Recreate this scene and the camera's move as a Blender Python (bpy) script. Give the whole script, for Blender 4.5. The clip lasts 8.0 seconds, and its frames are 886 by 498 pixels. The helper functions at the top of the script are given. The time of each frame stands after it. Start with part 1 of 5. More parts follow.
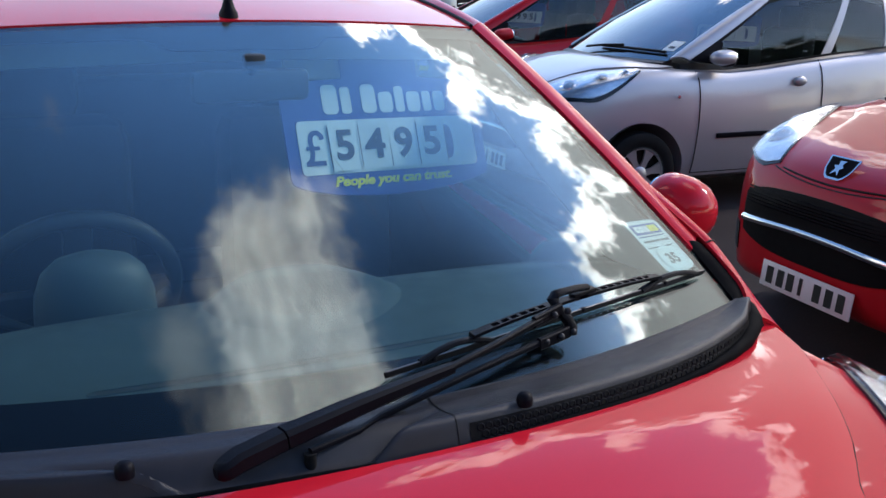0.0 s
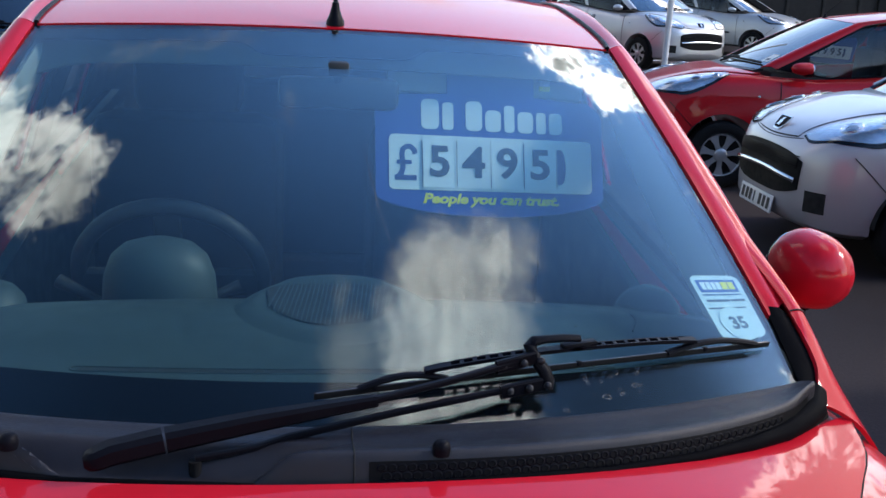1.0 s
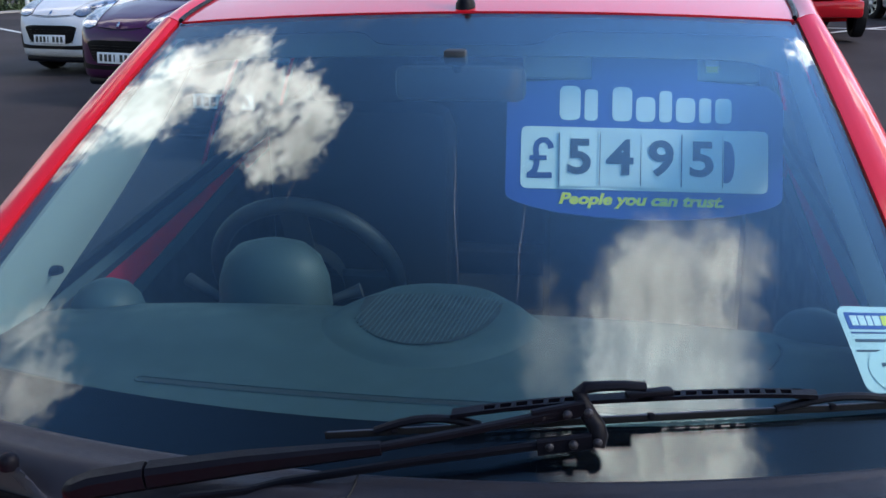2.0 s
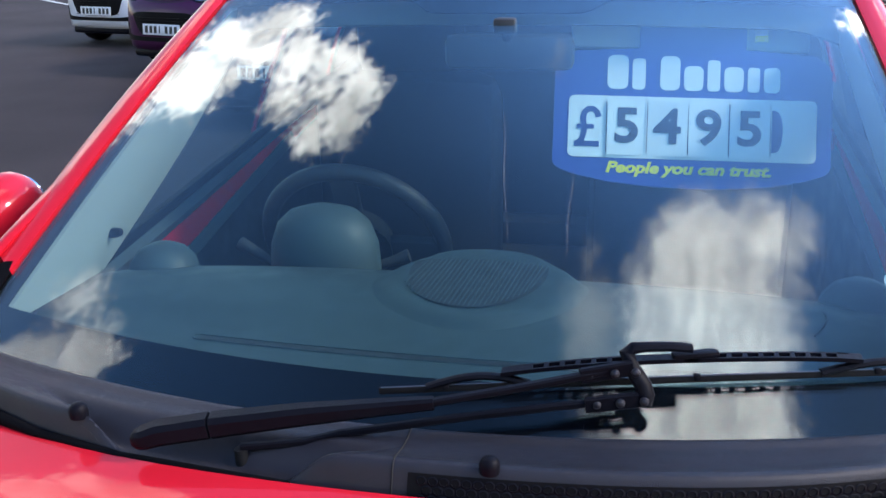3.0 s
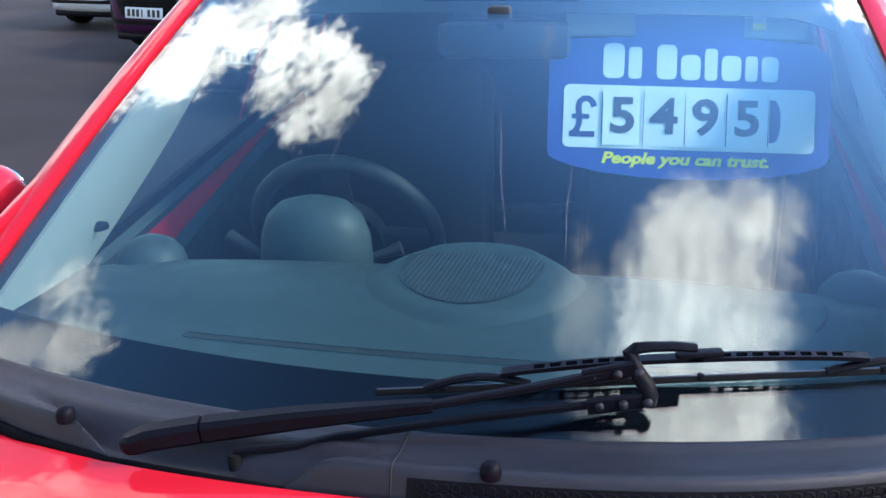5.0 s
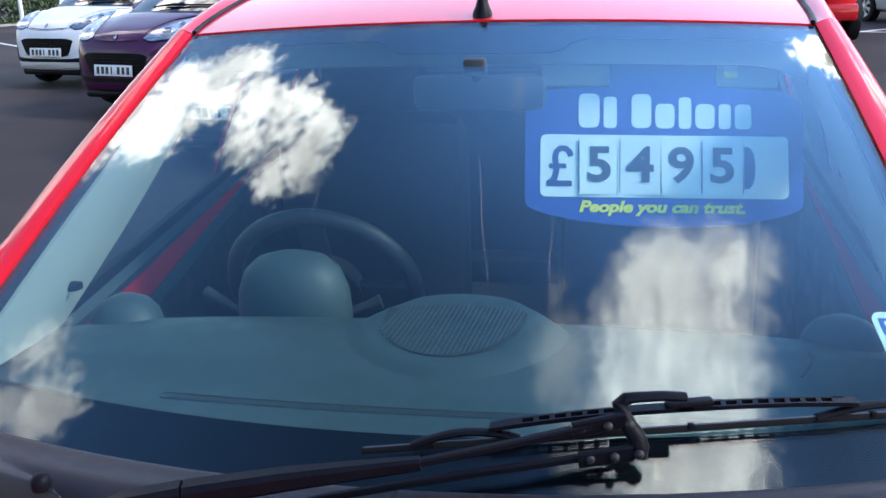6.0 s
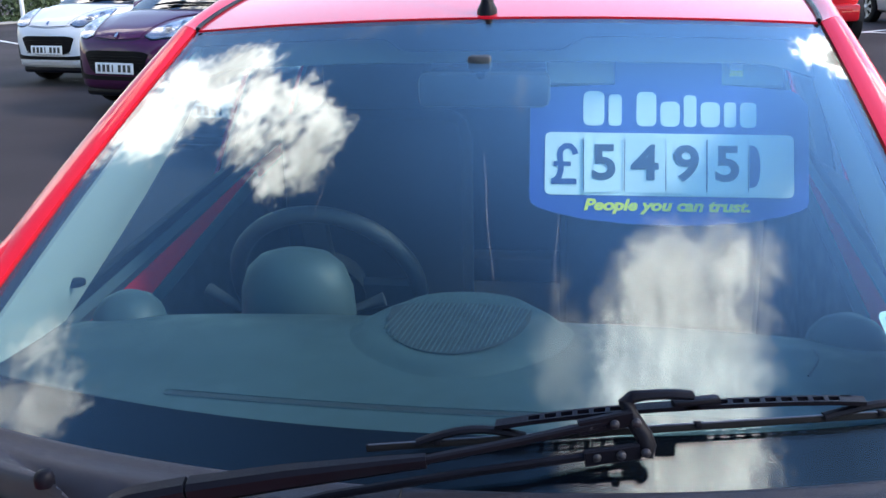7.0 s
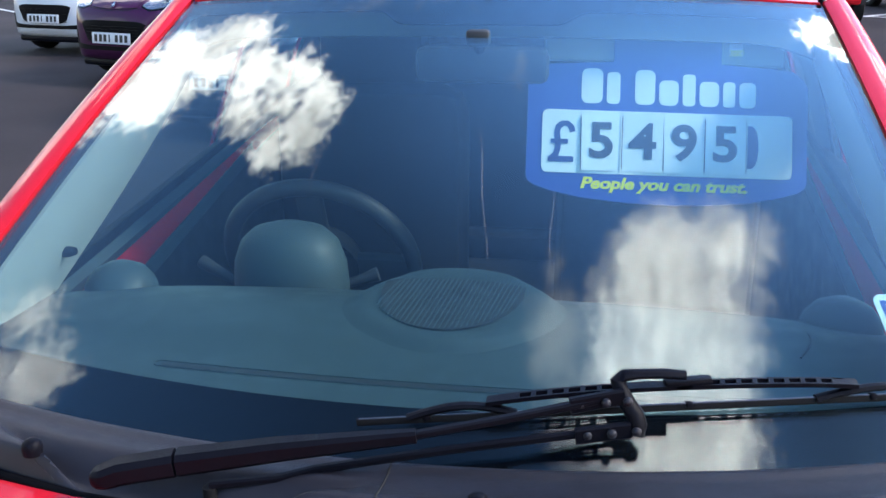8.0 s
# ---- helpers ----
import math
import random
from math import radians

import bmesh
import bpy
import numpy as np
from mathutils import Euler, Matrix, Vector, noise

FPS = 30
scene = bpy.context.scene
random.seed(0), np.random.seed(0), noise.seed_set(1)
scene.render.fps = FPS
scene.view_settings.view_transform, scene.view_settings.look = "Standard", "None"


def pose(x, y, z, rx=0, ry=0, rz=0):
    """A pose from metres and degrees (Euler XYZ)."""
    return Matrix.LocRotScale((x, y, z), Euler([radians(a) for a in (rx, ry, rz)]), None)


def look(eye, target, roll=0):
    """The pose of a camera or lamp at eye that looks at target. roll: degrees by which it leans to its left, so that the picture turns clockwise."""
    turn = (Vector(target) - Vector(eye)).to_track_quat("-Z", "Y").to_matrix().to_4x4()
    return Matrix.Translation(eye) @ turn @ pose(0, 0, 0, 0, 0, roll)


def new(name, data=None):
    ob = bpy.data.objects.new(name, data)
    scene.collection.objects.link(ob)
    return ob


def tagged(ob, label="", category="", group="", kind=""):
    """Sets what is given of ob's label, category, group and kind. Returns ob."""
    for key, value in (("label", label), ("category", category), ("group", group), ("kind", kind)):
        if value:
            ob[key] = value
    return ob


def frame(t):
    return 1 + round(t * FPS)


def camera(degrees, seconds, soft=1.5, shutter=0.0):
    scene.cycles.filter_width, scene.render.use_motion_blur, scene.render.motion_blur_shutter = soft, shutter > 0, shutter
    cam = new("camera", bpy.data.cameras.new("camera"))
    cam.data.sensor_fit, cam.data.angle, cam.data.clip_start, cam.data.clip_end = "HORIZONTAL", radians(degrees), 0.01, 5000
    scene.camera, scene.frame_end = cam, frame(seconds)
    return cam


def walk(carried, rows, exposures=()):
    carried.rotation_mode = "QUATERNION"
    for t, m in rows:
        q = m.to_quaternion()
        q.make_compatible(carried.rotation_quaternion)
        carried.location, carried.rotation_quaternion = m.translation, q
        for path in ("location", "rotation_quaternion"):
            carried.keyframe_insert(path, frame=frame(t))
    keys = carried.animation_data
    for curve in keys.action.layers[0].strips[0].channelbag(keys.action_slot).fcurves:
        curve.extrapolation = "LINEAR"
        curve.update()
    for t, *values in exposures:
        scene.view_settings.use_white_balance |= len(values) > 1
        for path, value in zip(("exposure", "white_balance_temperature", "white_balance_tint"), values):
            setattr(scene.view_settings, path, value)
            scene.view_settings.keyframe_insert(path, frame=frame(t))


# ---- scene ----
cam = camera(49.7, 8.0)

PATH = [
    (0, (-0.482, -0.924, 1.521), (0.41, 0.78, 0.972), 1.0),
    (0.1, (-0.423, -0.949, 1.523), (0.388, 0.801, 0.992), 1.4),
    (0.2, (-0.376, -0.972, 1.518), (0.395, 0.8, 1.001), 2.3),
    (0.3, (-0.316, -0.998, 1.5), (0.382, 0.797, 0.962), 2.2),
    (0.4, (-0.283, -1.021, 1.516), (0.319, 0.801, 0.95), 3.3),
    (0.5, (-0.226, -1.044, 1.52), (0.293, 0.797, 0.938), 3.0),
    (0.6, (-0.191, -1.037, 1.534), (0.318, 0.794, 0.911), 3.2),
    (0.7, (-0.159, -1.033, 1.532), (0.278, 0.82, 0.919), 3.1),
    (0.8, (-0.114, -1.022, 1.522), (0.224, 0.866, 0.957), 2.1),
    (0.9, (-0.078, -1.0, 1.521), (0.212, 0.908, 0.998), 2.6),
    (1, (-0.051, -0.976, 1.518), (0.236, 0.932, 0.993), 3.1),
    (1.1, (-0.017, -0.967, 1.533), (0.219, 0.952, 1.022), 4.0),
    (1.2, (0.007, -0.936, 1.514), (0.241, 0.992, 1.034), 4.1),
    (1.4, (0.059, -0.889, 1.504), (0.165, 1.047, 1.012), 3.8),
    (1.5, (0.095, -0.866, 1.505), (0.124, 1.061, 0.973), 3.4),
    (1.7, (0.162, -0.824, 1.52), (0.067, 1.089, 0.943), 2.3),
    (1.8, (0.201, -0.815, 1.527), (0.023, 1.09, 0.945), 1.4),
    (2, (0.244, -0.796, 1.527), (-0.085, 1.088, 0.941), -0.9),
    (2.2, (0.262, -0.791, 1.528), (-0.108, 1.071, 0.897), -2.2),
    (3.3, (0.226, -0.837, 1.523), (-0.191, 1.012, 0.882), -0.7),
    (3.5, (0.224, -0.833, 1.528), (-0.187, 1.009, 0.867), -0.5),
    (4, (0.22, -0.815, 1.531), (-0.182, 1.034, 0.883), -1.1),
    (5.3, (0.213, -0.797, 1.529), (-0.146, 1.052, 0.856), -1.0),
    (5.5, (0.21, -0.794, 1.53), (-0.122, 1.077, 0.906), -1.5),
    (6, (0.202, -0.792, 1.529), (-0.119, 1.098, 0.958), -1.6),
    (6.5, (0.195, -0.793, 1.529), (-0.134, 1.098, 0.969), -1.2),
    (7, (0.195, -0.789, 1.525), (-0.126, 1.1, 0.953), -1.4),
    (7.5, (0.198, -0.785, 1.525), (-0.109, 1.101, 0.932), -0.8),
    (8, (0.196, -0.782, 1.52), (-0.115, 1.095, 0.903), -0.3),
]
walk(cam, [(t, look(eye, target, roll)) for t, eye, target, roll in PATH],
     [(0, 0.62, 6500, 13), (0.5, 0.57, 6500, 14), (1.0, 0.76, 6500, 13), (1.5, 0.68, 6500, 12), (2.0, 1.00, 6500, 13), (3.5, 1.56, 6500, 17), (4.0, 1.70, 6500, 15), (5.5, 1.74, 6500, 13), (6, 1.58, 6500, 13), (8, 1.64, 6500, 13)])

import itertools
from mathutils.bvhtree import BVHTree

# ---------------------------------------------------------------- light
SUN_FROM = Vector((0.80, -0.03, 0.60)).normalized()
world = bpy.data.worlds.new("sky")
scene.world = world
world.use_nodes = True


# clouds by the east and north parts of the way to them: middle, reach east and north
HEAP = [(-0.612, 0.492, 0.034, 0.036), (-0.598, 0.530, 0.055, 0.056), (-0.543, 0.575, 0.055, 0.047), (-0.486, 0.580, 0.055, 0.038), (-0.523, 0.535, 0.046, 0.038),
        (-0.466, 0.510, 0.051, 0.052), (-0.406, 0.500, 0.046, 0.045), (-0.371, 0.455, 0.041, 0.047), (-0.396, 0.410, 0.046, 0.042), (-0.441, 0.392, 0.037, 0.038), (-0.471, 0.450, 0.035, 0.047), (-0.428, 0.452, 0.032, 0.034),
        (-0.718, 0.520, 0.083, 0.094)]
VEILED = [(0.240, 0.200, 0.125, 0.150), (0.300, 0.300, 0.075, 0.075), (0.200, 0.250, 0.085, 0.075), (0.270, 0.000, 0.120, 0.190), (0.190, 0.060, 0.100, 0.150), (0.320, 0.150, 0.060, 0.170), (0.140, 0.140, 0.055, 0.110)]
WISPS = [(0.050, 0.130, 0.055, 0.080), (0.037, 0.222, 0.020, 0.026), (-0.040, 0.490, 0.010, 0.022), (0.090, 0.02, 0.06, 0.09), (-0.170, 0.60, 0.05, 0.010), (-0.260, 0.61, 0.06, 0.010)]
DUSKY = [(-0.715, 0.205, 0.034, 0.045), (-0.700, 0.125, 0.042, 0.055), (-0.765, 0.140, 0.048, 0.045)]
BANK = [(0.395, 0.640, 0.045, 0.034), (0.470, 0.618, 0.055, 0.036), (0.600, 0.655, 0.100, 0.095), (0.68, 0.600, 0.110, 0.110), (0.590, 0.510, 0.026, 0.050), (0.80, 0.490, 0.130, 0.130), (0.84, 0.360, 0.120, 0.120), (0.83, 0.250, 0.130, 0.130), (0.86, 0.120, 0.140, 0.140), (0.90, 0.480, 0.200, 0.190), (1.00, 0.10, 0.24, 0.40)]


def build_sky():
    """A clear summer sky with broken cloud: a white heap, a veiled streaky one overhead and a thick bank to the east."""
    nt = world.node_tree
    nt.nodes.clear()
    N, L = nt.nodes.new, nt.links.new

    def feed(socket, v):
        if isinstance(v, (int, float, tuple)):
            socket.default_value = v
        else:
            L(v, socket)

    def calc(op, a, b=None, clamp=False):
        n = N("ShaderNodeMath")
        n.operation, n.use_clamp = op, clamp
        feed(n.inputs[0], a)
        if b is not None:
            feed(n.inputs[1], b)
        return n.outputs[0]

    def vec(op, a, b=None, scale=None, out=0):
        n = N("ShaderNodeVectorMath")
        n.operation = op
        feed(n.inputs[0], a)
        if b is not None:
            feed(n.inputs[1], b)
        if scale is not None:
            feed(n.inputs["Scale"], scale)
        return n.outputs[out]

    def ramp(v, a, b, lo=0.0, hi=1.0, soft=True):
        n = N("ShaderNodeMapRange")
        n.interpolation_type = "SMOOTHSTEP" if soft else "LINEAR"
        n.inputs["From Min"].default_value, n.inputs["From Max"].default_value = a, b
        n.inputs["To Min"].default_value, n.inputs["To Max"].default_value = lo, hi
        feed(n.inputs[0], v)
        return n.outputs[0]

    def noise_of(v, scale, detail=6, rough=0.55, out=0):
        n = N("ShaderNodeTexNoise")
        n.inputs["Scale"].default_value, n.inputs["Detail"].default_value, n.inputs["Roughness"].default_value = scale, detail, rough
        L(v, n.inputs["Vector"])
        return n.outputs[out]

    way = N("ShaderNodeTexCoord").outputs["Generated"]
    sep = N("ShaderNodeSeparateXYZ")
    L(way, sep.inputs[0])
    east, north, up = sep.outputs
    flat = vec("MULTIPLY", way, (1, 1, 0))
    # billows: the outlines are pushed about at three scales
    big = vec("SCALE", vec("SUBTRACT", noise_of(way, 7.0, 3, 0.5, 1), (0.5, 0.5, 0.5)), scale=0.070)
    small = vec("SCALE", vec("SUBTRACT", noise_of(way, 26.0, 5, 0.6, 1), (0.5, 0.5, 0.5)), scale=0.055)
    pushed = vec("MULTIPLY", vec("ADD", vec("ADD", flat, big), small), (1, 1, 0))
    fine = calc("SUBTRACT", noise_of(way, 60.0, 6, 0.62), 0.5)
    body = noise_of(way, 15.0, 7, 0.58)

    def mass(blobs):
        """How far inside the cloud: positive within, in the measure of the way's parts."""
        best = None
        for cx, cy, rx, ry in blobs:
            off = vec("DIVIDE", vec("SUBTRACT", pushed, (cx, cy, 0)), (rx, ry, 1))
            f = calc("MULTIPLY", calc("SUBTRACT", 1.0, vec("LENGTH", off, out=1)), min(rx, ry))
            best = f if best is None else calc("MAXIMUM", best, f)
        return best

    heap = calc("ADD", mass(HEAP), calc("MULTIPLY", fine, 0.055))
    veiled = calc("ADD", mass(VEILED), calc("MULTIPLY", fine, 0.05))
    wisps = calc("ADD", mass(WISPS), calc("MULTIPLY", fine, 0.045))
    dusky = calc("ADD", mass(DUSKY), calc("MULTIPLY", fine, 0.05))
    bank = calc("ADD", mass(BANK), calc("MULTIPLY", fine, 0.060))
    streak = noise_of(vec("MULTIPLY", pushed, (1.0, 0.10, 0.0)), 55.0, 4, 0.6)

    # clear sky
    sky = N("ShaderNodeTexSky")
    sky.sky_type, sky.sun_disc = "NISHITA", False
    sky.sun_elevation = math.asin(SUN_FROM.z)
    sky.sun_rotation = math.atan2(SUN_FROM.x, SUN_FROM.y)
    sky.ozone_density, sky.dust_density = 4.0, 0.4
    hazy = N("ShaderNodeMix")
    hazy.data_type = "VECTOR"
    L(ramp(up, 0.35, 0.80), hazy.inputs["Factor"])
    hazy.inputs[4].default_value, hazy.inputs[5].default_value = (1.22, 1.02, 0.84), (0.72, 0.97, 1.14)
    blue = vec("MULTIPLY", sky.outputs[0], hazy.outputs[1])
    deep = ramp(up, 0.64, 1.0, SKY_LIGHT * 2.1, SKY_LIGHT * 0.40, False)
    west = ramp(east, -0.75, 0.15, 0.42, 1.0)
    glow = ramp(vec("DISTANCE", way, (0.42, 0.62, 0.66), out=1), 0.05, 0.50, 1.2, 1.0)
    veil = ramp(vec("DISTANCE", way, (0.04, 0.36, 0.93), out=1), 0.05, 0.46, 2.4, 1.0)
    gaps = calc("MULTIPLY", ramp(vec("DISTANCE", way, (0.54, 0.09, 0.84), out=1), 0.08, 0.26, 0.42, 1.0), ramp(vec("DISTANCE", way, (-0.17, 0.05, 0.98), out=1), 0.10, 0.38, 0.72, 1.0))
    colour = vec("SCALE", blue, scale=calc("MULTIPLY", calc("MULTIPLY", calc("MULTIPLY", deep, west), calc("ADD", 1.0, calc("MULTIPLY", ramp(up, 0.66, 0.30, 0.0, 0.50), calc("MULTIPLY", ramp(north, -0.1, 0.5), ramp(east, -0.85, -0.45))))), calc("MULTIPLY", gaps, calc("MULTIPLY", veil, glow))))

    def lay(under, tint, light, cover):
        m = N("ShaderNodeMix")
        m.data_type = "VECTOR"
        L(cover, m.inputs["Factor"])
        L(under, m.inputs[4])
        L(vec("SCALE", tint, scale=light), m.inputs[5])
        return m.outputs[1]

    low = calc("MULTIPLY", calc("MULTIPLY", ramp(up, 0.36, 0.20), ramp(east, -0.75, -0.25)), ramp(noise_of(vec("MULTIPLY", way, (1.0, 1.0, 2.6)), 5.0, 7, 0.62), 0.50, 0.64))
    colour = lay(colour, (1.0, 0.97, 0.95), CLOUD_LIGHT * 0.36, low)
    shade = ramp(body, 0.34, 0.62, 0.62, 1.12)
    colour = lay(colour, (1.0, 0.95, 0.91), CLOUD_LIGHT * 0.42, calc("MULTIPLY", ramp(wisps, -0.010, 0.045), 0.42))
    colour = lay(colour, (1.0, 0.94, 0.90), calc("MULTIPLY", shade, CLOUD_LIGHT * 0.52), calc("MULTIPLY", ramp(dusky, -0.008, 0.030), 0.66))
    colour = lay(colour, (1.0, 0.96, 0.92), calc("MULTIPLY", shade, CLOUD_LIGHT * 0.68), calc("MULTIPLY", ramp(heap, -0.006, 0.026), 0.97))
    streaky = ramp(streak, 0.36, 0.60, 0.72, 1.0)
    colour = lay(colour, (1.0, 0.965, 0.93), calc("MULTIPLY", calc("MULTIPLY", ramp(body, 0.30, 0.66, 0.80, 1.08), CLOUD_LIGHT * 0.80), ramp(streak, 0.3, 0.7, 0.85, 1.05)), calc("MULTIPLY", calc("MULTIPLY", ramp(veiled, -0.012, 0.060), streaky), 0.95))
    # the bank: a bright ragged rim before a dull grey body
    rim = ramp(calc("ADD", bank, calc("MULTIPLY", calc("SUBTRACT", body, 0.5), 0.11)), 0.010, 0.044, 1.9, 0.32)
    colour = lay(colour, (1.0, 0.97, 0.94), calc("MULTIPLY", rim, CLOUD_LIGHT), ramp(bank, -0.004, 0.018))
    bg = N("ShaderNodeBackground")
    L(colour, bg.inputs[0])
    L(bg.outputs[0], N("ShaderNodeOutputWorld").inputs[0])


SKY_LIGHT, CLOUD_LIGHT = 0.118, 2.3
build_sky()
sun = new("sun", bpy.data.lights.new("sun", "SUN"))
sun.data.energy, sun.data.angle, sun.data.color = 1.15, radians(11), (1.0, 0.95, 0.88)
sun.matrix_world = look(SUN_FROM * 30, (0, 0, 0))


# ---------------------------------------------------------------- materials
def material(name, base, rough=0.5, metal=0.0, coat=0.0, vary=0.15, scale=30.0, bump=0.0, bump_scale=200.0, spec=0.5, big=2.0):
    m = bpy.data.materials.new(name)
    m.use_nodes = True
    nt = m.node_tree
    p = nt.nodes["Principled BSDF"]
    tc = nt.nodes.new("ShaderNodeTexCoord")
    n1 = nt.nodes.new("ShaderNodeTexNoise")
    n1.inputs["Scale"].default_value, n1.inputs["Detail"].default_value = scale, 6
    n2 = nt.nodes.new("ShaderNodeTexNoise")
    n2.inputs["Scale"].default_value, n2.inputs["Detail"].default_value = big, 3
    add = nt.nodes.new("ShaderNodeMath")
    add.operation = "ADD"
    ramp = nt.nodes.new("ShaderNodeMapRange")
    ramp.inputs["From Min"].default_value, ramp.inputs["From Max"].default_value = 0.6, 1.4
    ramp.inputs["To Min"].default_value, ramp.inputs["To Max"].default_value = 1 - vary, 1 + vary
    mul = nt.nodes.new("ShaderNodeVectorMath")
    mul.operation = "SCALE"
    mul.inputs[0].default_value = base
    for n in (n1, n2):
        nt.links.new(tc.outputs["Object"], n.inputs["Vector"])
    nt.links.new(n1.outputs[0], add.inputs[0])
    nt.links.new(n2.outputs[0], add.inputs[1])
    nt.links.new(add.outputs[0], ramp.inputs[0])
    nt.links.new(ramp.outputs[0], mul.inputs["Scale"])
    nt.links.new(mul.outputs[0], p.inputs["Base Color"])
    rr = nt.nodes.new("ShaderNodeMapRange")
    rr.inputs["From Min"].default_value, rr.inputs["From Max"].default_value = 0.3, 0.7
    rr.inputs["To Min"].default_value, rr.inputs["To Max"].default_value = max(rough * 0.85, 0.0), min(rough * 1.15, 1.0)
    nt.links.new(n1.outputs[0], rr.inputs[0])
    nt.links.new(rr.outputs[0], p.inputs["Roughness"])
    p.inputs["Metallic"].default_value = metal
    p.inputs["Coat Weight"].default_value = coat
    p.inputs["Coat Roughness"].default_value = 0.012
    p.inputs["Specular IOR Level"].default_value = spec
    if bump:
        b = nt.nodes.new("ShaderNodeBump")
        b.inputs["Strength"].default_value, b.inputs["Distance"].default_value = bump, 0.002
        n3 = nt.nodes.new("ShaderNodeTexNoise")
        n3.inputs["Scale"].default_value, n3.inputs["Detail"].default_value = bump_scale, 4
        nt.links.new(tc.outputs["Object"], n3.inputs["Vector"])
        nt.links.new(n3.outputs[0], b.inputs["Height"])
        nt.links.new(b.outputs[0], p.inputs["Normal"])
    return m


def glass(name, tint, gloss=0.06, rough=0.0, power=5.0):
    """A thin pane: tinted clear glass whose gloss follows the angle."""
    m = bpy.data.materials.new(name)
    m.use_nodes = True
    nt = m.node_tree
    nt.nodes.clear()
    out = nt.nodes.new("ShaderNodeOutputMaterial")
    mix = nt.nodes.new("ShaderNodeMixShader")
    tr = nt.nodes.new("ShaderNodeBsdfTransparent")
    tr.inputs[0].default_value = (*tint, 1)
    gl = nt.nodes.new("ShaderNodeBsdfGlossy")
    gl.inputs["Roughness"].default_value = rough
    lw = nt.nodes.new("ShaderNodeLayerWeight")
    lw.inputs["Blend"].default_value = 0.5
    pw = nt.nodes.new("ShaderNodeMath")
    pw.operation = "POWER"
    pw.inputs[1].default_value = power
    mr = nt.nodes.new("ShaderNodeMapRange")
    mr.inputs["To Min"].default_value, mr.inputs["To Max"].default_value = gloss, 1.0
    nt.links.new(lw.outputs["Facing"], pw.inputs[0])
    nt.links.new(pw.outputs[0], mr.inputs[0])
    nt.links.new(mr.outputs[0], mix.inputs[0])
    nt.links.new(tr.outputs[0], mix.inputs[1])
    nt.links.new(gl.outputs[0], mix.inputs[2])
    nt.links.new(mix.outputs[0], out.inputs[0])
    return m


def paint(name, base, metal=0.0, rough=0.35):
    return material(name, base, rough, metal, coat=0.64, vary=0.06, scale=900, big=3, spec=0.5 if metal > 0.4 else 0.05)


RED = paint("red car paint", (0.62, 0.012, 0.026))
RED_DEEP = paint("deep red car paint", (0.47, 0.010, 0.017))
SILVER = paint("silver metallic paint", (0.46, 0.44, 0.465), 0.55, 0.40)
SILVER_COOL = paint("cool silver metallic paint", (0.55, 0.56, 0.58), 0.55, 0.40)
WHITE = paint("white car paint", (0.66, 0.66, 0.66))
PURPLE = paint("purple metallic paint", (0.060, 0.012, 0.052), 0.1)
BLACK_PAINT = paint("black car paint", (0.012, 0.012, 0.014))
TRIM = material("black grained plastic", (0.005, 0.005, 0.008), 0.42, vary=0.2, bump=0.2, bump_scale=900, spec=0.08)
COWL = material("weathered dark plastic", (0.016, 0.015, 0.020), 0.38, vary=0.25, scale=60, bump=0.3, bump_scale=1200, spec=0.35)
GLOSS_BLACK = material("gloss black", (0.006, 0.006, 0.010), 0.12, vary=0.1)
FRIT = material("black ceramic glass border", (0.003, 0.003, 0.006), 0.6, vary=0.1, spec=0.05)
RUBBER = material("black rubber", (0.009, 0.009, 0.010), 0.7, vary=0.2, bump=0.2, spec=0.15)
SEAL = material("dull black seal", (0.004, 0.004, 0.005), 0.7, vary=0.2, spec=0.03)
CHROME = material("chrome", (0.75, 0.75, 0.77), 0.12, 1.0, vary=0.05)
STEEL_DULL = material("dull dark steel", (0.10, 0.10, 0.11), 0.35, 0.8, vary=0.2)
ALLOY = material("silver wheel lacquer", (0.50, 0.51, 0.53), 0.35, 0.7, vary=0.1)
INTAKE = material("dull black intake", (0.004, 0.004, 0.005), 0.55, vary=0.2, spec=0.10)
DARK = material("unlit black recess", (0.006, 0.006, 0.006), 0.8, vary=0.2)
GLASS = glass("windscreen glass", (0.80, 0.95, 0.95), 0.085, power=3.3)
GLASS_SIDE = glass("side window glass", (0.85, 0.92, 0.92), 0.04)
GLASS_FAR = glass("tinted car glass", (0.42, 0.45, 0.45), 0.14, power=3.0)
GLASS_DARK = glass("dark tinted side glass", (0.72, 0.75, 0.75), 0.05)
LENS = glass("clear lamp lens", (0.95, 0.96, 0.97), 0.04)
DASH = material("soft grey dashboard plastic", (0.035, 0.058, 0.066), 0.6, vary=0.08, bump=0.10, bump_scale=700)
DASH_DARK = material("dark cabin plastic", (0.026, 0.029, 0.033), 0.6, vary=0.15, bump=0.2, bump_scale=700)
HEADLINER = material("pale pillar trim", (0.34, 0.37, 0.35), 0.75, vary=0.06, bump=0.1)
HEADER = material("headliner cloth toned down for skylight", (0.11, 0.125, 0.12), 0.85, vary=0.08, bump=0.15)
CLOTH = material("dark seat cloth", (0.018, 0.019, 0.023), 0.9, vary=0.3, scale=300, bump=0.4)
PLATE_WHITE = material("white plate plastic", (0.72, 0.72, 0.70), 0.3, vary=0.05)
PLATE_INK = material("black plate ink", (0.012, 0.012, 0.012), 0.4, vary=0.1)
